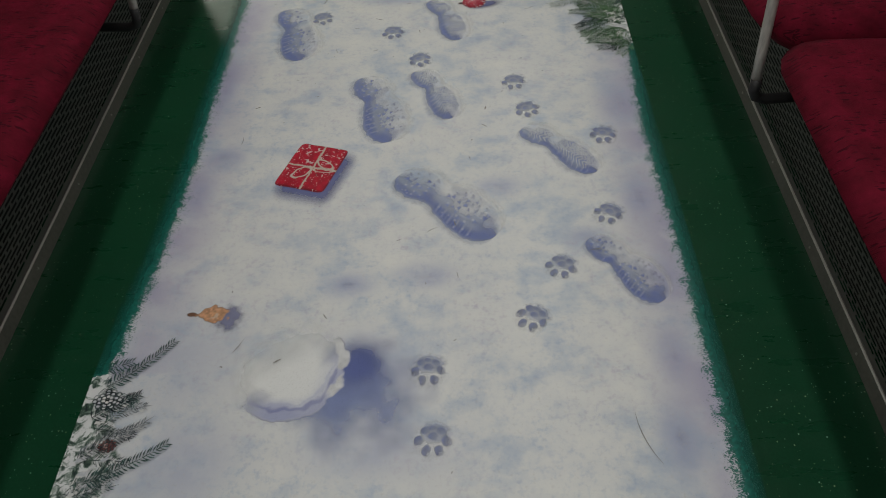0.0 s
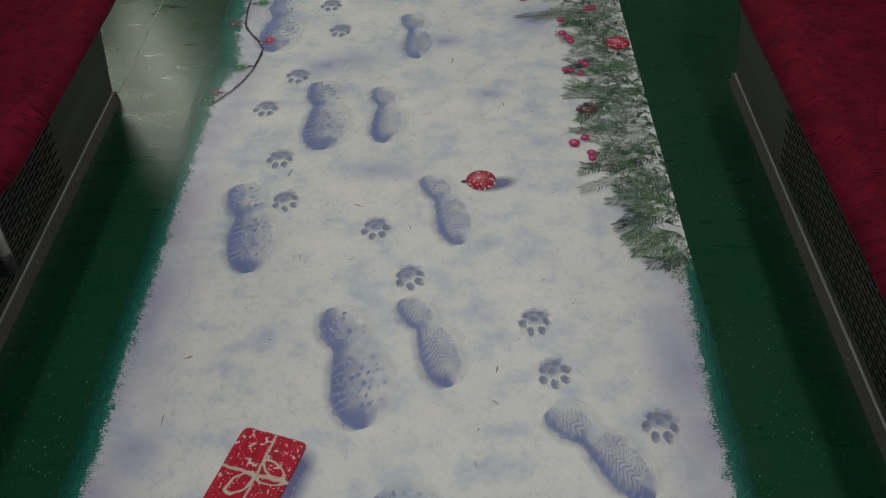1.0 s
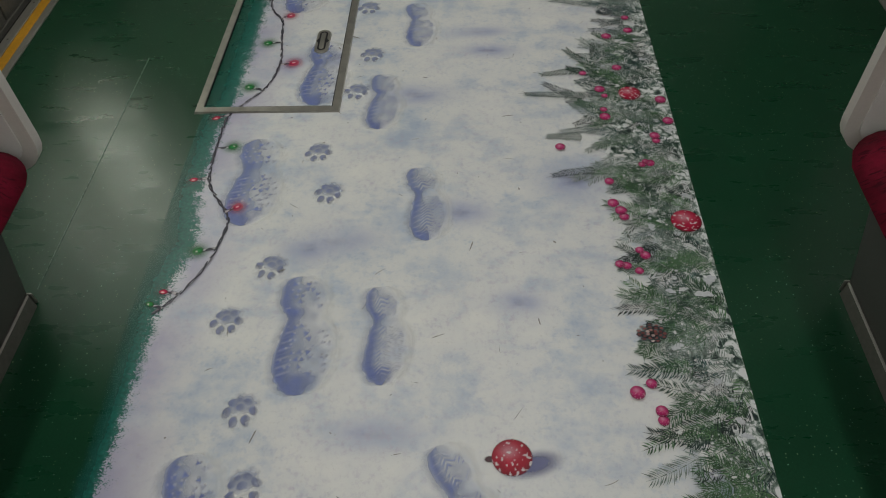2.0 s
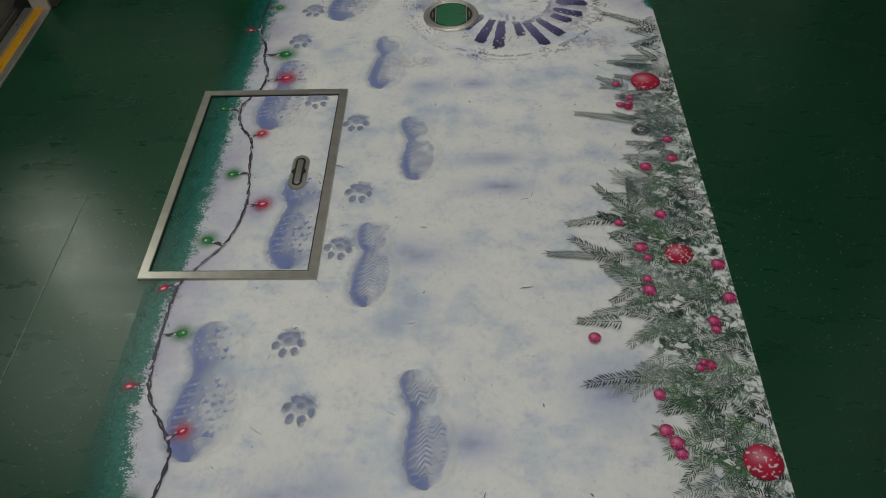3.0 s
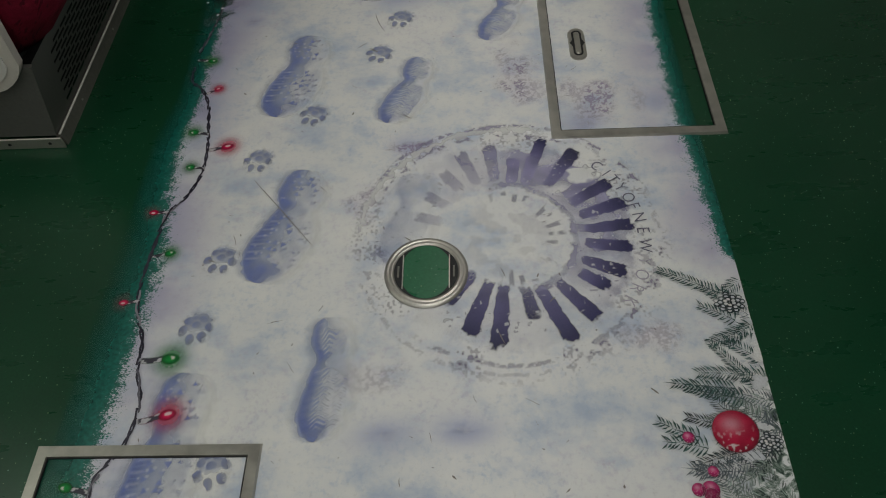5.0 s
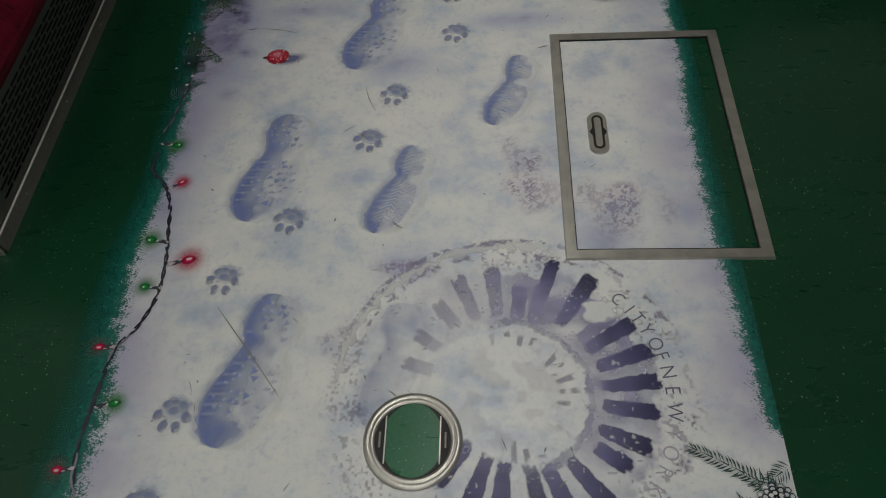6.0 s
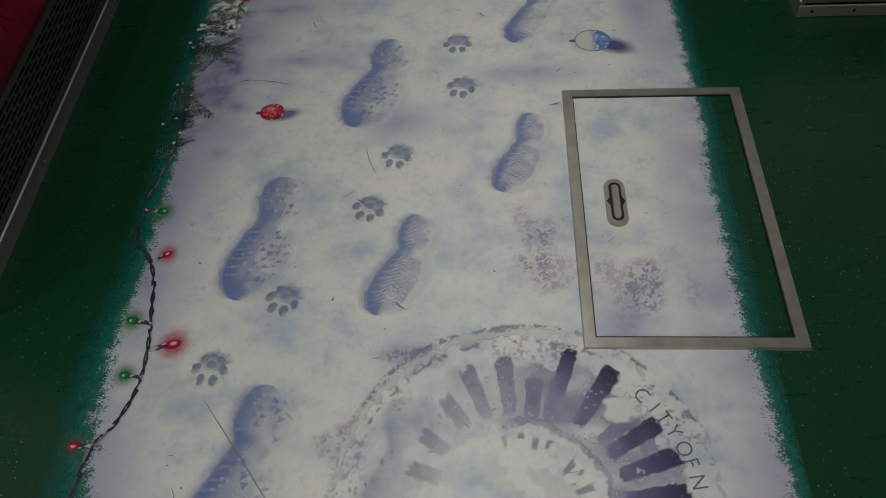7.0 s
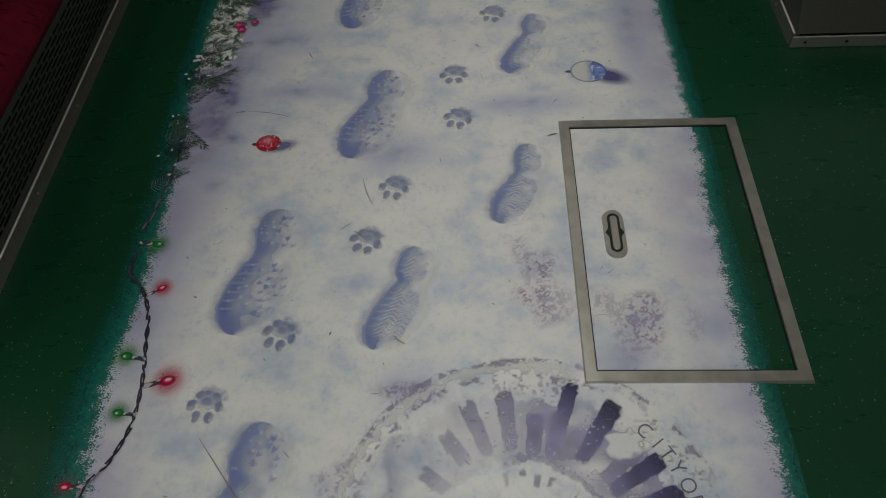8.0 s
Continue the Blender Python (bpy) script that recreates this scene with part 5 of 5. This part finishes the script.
for k in range(44):
    y = rng.uniform(2.0, 3.45)
    sprig(rng.uniform(float(bough_edge(y)) + 0.06, 0.585), y, math.pi + rng.uniform(-0.8, 0.8), rng.uniform(0.06, 0.10), 0.0051 + 0.000003 * k, SHADES[rng.choice((2, 3, 3, 5))], 0.20, reach=1.35)

# clumps of snow caught in the boughs
cv, cf = [], []
for k in range(300):
    left = k >= 255
    y = rng.uniform(1.92, 4.12) if not left else rng.choice((rng.uniform(0.45, 0.74), rng.uniform(5.4, 6.0)))
    x = rng.uniform(float(bough_edge(y)) + 0.03, 0.572) if not left else rng.uniform(-0.665, -0.60)
    r = rng.choice((0.003, 0.004, 0.006, 0.010, 0.016)) * rng.uniform(0.8, 1.2) if not left else rng.uniform(0.003, 0.009)
    i, n = len(cv), 18
    for q in range(n):
        t = 2 * math.pi * q / n
        rr = r * (1 + 0.30 * math.sin(2 * t + k) + 0.18 * math.sin(5 * t + 2 * k)) * rng.uniform(0.85, 1.1)
        cv.append((min(0.5915, x + rr * math.cos(t)), y + 0.7 * rr * math.sin(t), 0.0036 + 0.0000065 * k))
    cf.append(tuple(range(i, i + n)))
tagged(raw_part("caught_snow", cv, cf, CRUMB, graphic, "printed clumps of white snow on the boughs"), kind="stuff")

BERRY = bauble(0.0105, (0.52, 0.008, 0.145), 1.0, 0.9, False, 15)
BERRIES = [(0.28, 3.02), (0.41, 3.26), (0.41, 3.17), (0.49, 2.96), (0.53, 3.06), (0.39, 2.89), (0.39, 2.815), (0.405, 2.79), (0.43, 2.665), (0.38, 2.625), (0.42, 2.605), (0.40, 2.32), (0.37, 2.30), (0.41, 2.26), (0.41, 2.24), (0.57, 3.21), (0.37, 3.335), (0.47, 3.36)]
BERRIES += [(0.42, 3.23), (0.41, 3.14), (0.575, 3.12), (0.53, 3.04), (0.48, 2.95), (0.50, 2.955), (0.46, 3.52), (0.53, 3.55), (0.45, 3.76), (0.53, 3.62), (0.43, 3.76), (0.45, 3.75), (0.43, 3.85), (0.46, 3.79), (-0.57, 5.62), (-0.53, 5.63), (-0.56, 5.60), (0.395, 2.62), (0.44, 2.65), (0.41, 2.77)]
for bx, by in BERRIES:
    place("berry_print", BERRY, bx, by, 0.0060, rng.uniform(-0.6, 0.6), rng.uniform(0.9, 1.5), "printed crimson berry")
for bx, by, r, s in ((0.552, 2.755, 0.036, 3), (0.49, 3.24, 0.031, 4), (0.512, 3.86, 0.040, 5)):
    place("bauble_print", bauble(r, RED_INK, 0.97, 0.9 if s == 5 else 1.0, False, 20 + s), bx, by, 0.0061, 0, 1, "printed shiny red bauble among fir twigs")


def cone_mesh(seed, light):
    """A pine cone seen from its side: rosette of scales tipped with snow."""
    r2 = random.Random(seed)
    v, f = [], []
    for ring, (rad, n) in enumerate(((0.026, 11), (0.018, 9), (0.009, 6))):
        for k in range(n):
            t = 2 * math.pi * k / n + ring * 0.3 + r2.uniform(-0.1, 0.1)
            for shade in (0, 1):
                s = 0.0088 if shade == 0 else 0.0045
                cx, cy = rad * math.cos(t) * (1 if shade == 0 else 1.08), 0.8 * rad * math.sin(t)
                i = len(v)
                for q in range(6):
                    b = 2 * math.pi * q / 6
                    v.append((cx + s * math.cos(b), cy + 0.8 * s * math.sin(b), 0.0002 * ring + 0.0001 * shade))
                f.append((tuple(range(i, i + 6)), shade))
    me2 = bpy.data.meshes.new("cone")
    me2.from_pydata(v, [], [q for q, _ in f])
    me2.materials.append(NEEDLE_DARK)
    me2.materials.append(light)
    me2.polygons.foreach_set("material_index", [q for _, q in f])
    return me2


ROSY = island_print("printed_cone_scales", [(0.0, (0.12, 0.03, 0.03)), (0.6, (0.30, 0.10, 0.09)), (1.0, (0.55, 0.45, 0.42))])
for x, y, light, sc in ((0.558, 4.12, CRUMB, 0.9), (-0.65, 0.72, CRUMB, 0.9), (0.565, 3.84, CRUMB, 0.7), (0.47, 3.66, NEEDLE_FROST, 0.8), (0.42, 2.44, ROSY, 0.95), (-0.62, 0.62, ROSY, 0.55)):
    place("pine_cone_print", cone_mesh(int(1000 * abs(x)), light), x, y, 0.0058, 0, sc, "printed pine cone with snow-tipped scales")


# ---- floor hatches ----
def hatch(x0, x1, y0, y1, hx, hy, wide=0.0240):
    """Floor hatch with a mitred steel frame and a folding pull handle let into the lid."""
    cx, cy = (x0 + x1) / 2, (y0 + y1) / 2
    h = thing("floor_hatch", "floor hatch with a brushed steel frame and recessed pull handle", "floor hatch", "floor hatches", (cx, cy, 0))
    a, b, w = (x1 - x0) / 2, (y1 - y0) / 2, 0.0240

    def bar(p, q, inner_q, inner_p):
        bm = bmesh.new()
        low = [bm.verts.new((u, v, 0.0)) for u, v in (p, q, inner_q, inner_p)]
        top = [bm.verts.new((u * k, v * l, 0.0068)) for (u, v), k, l in zip((p, q, inner_q, inner_p), (1 - 0.0028 / a, 1 - 0.0028 / a, 1 + 0.0018 / a, 1 + 0.0018 / a), (1 - 0.0028 / b, 1 - 0.0028 / b, 1 + 0.0018 / b, 1 + 0.0018 / b))]
        for i in range(4):
            bm.faces.new((low[i], low[(i + 1) % 4], top[(i + 1) % 4], top[i]))
        bm.faces.new(top)
        bm.faces.new(low[::-1])
        bmesh.ops.recalc_face_normals(bm, faces=bm.faces)
        part("frame_bar", bm, STEEL_WORN, h)
    o = [(-a, -b), (a, -b), (a, b), (-a, b)]
    i = [(-a + w, -b + w), (a - wide, -b + w), (a - wide, b - w), (-a + w, b - w)]
    for k in range(4):
        bar(o[k], o[(k + 1) % 4], i[(k + 1) % 4], i[k])
    for u0, u1, v0, v1 in ((-a + w, a - wide, b - w - 0.0012, b - w), (-a + w, a - wide, -b + w, -b + w + 0.0012), (-a + w, -a + w + 0.0012, -b + w, b - w), (a - wide - 0.0012, a - wide, -b + w, b - w)):
        part("joint", box_bm(u0, u1, v0, v1, 0.0, 0.0052), RUBBER, h, "dark joint round the lid")

    def capsule(r, half, z0, z1, mat, name, label="", bev=0.0):
        bm = bmesh.new()
        ring = []
        for s_ in (1, -1):
            for k in range(11):
                t = math.pi * k / 10 + (0 if s_ > 0 else math.pi)
                ring.append((r * math.cos(t), s_ * half + r * math.sin(t)))
        lo = [bm.verts.new((x + hx - cx, y + hy - cy, z0)) for x, y in ring]
        hi = [bm.verts.new((x * (1 - bev) + hx - cx, y * (1 - bev * 0.5) + hy - cy, z1)) for x, y in ring]
        n = len(ring)
        for k in range(n):
            bm.faces.new((lo[k], lo[(k + 1) % n], hi[(k + 1) % n], hi[k]))
        bm.faces.new(hi)
        bmesh.ops.recalc_face_normals(bm, faces=bm.faces)
        return part(name, bm, mat, h, label)
    capsule(0.0225, 0.040, 0.0, 0.0066, STEEL_WORN, "handle_plate", "", 0.10)
    # no hollow is cut: a flat black slab gives the well's shade
    capsule(0.0125, 0.037, 0.0066, 0.0070, RUBBER, "handle_well_shade", "flat dark patch for the shaded well round the handle")
    capsule(0.0076, 0.036, 0.0070, 0.0092, STEEL_WORN, "pull_handle", "folding steel pull handle", 0.10)
    # flat black hexagon for the shade in the finger hollow
    bm = bmesh.new()
    bmesh.ops.create_cone(bm, cap_ends=True, segments=6, radius1=0.0192, radius2=0.0192, depth=0.0006, matrix=pose(hx - cx, hy - cy, 0.0071, 0, 0, 30))
    part("finger_well_shade", bm, RUBBER, h)


hatch(-0.725, -0.315, 3.176, 3.850, -0.406, 3.517)
hatch(0.252, 0.657, 4.574, 5.237, 0.344, 4.909, 0.0275)


def ring_bm(r0, r1, profile):
    """A turned ring: profile of (0..1 across, height)."""
    bm = bmesh.new()
    n = 56
    loops = [[bm.verts.new(((r0 + (r1 - r0) * u) * math.cos(2 * math.pi * k / n), (r0 + (r1 - r0) * u) * math.sin(2 * math.pi * k / n), z)) for k in range(n)] for u, z in profile]
    for p, q in zip(loops, loops[1:]):
        for k in range(n):
            bm.faces.new((p[k], p[(k + 1) % n], q[(k + 1) % n], q[k]))
    bmesh.ops.recalc_face_normals(bm, faces=bm.faces)
    return bm


port = thing("floor_port", "round floor port with a polished steel ring and green lid", "floor port", at=(-0.032, 4.208, 0))
part("ring", ring_bm(0.0655, 0.0865, [(0, 0.0045), (0.05, 0.0075), (0.40, 0.0085), (0.46, 0.0070), (0.52, 0.0085), (0.85, 0.0075), (1.0, 0.0030)]), STEEL, port, "", True)
bm = bmesh.new()
bmesh.ops.create_cone(bm, cap_ends=True, segments=48, radius1=0.067, radius2=0.067, depth=0.005, matrix=pose(0, 0, 0.0035))
part("lid_base", bm, RUBBER, port)
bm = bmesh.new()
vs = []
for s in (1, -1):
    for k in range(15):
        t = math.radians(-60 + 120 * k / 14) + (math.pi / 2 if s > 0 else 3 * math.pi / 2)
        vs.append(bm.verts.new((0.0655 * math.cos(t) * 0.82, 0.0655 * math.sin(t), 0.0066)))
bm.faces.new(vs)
# floor vinyl in a lighter green, standing in for ceiling light on the lid
LID = green_floor("sheen_green_speckled_vinyl", (0.015, 0.105, 0.048), (0.028, 0.170, 0.080))
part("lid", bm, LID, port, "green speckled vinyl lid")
for s in (-1, 1):
    part("lid_edge", box_bm(s * 0.0465, s * 0.0488, -0.042, 0.042, 0.0060, 0.0078), STEEL, port, "thin steel edge")
    part("finger_pull", box_bm(s * 0.0550, s * 0.0590, -0.014, 0.014, 0.0058, 0.0072, 0.001, 1), STEEL_DULL, port)
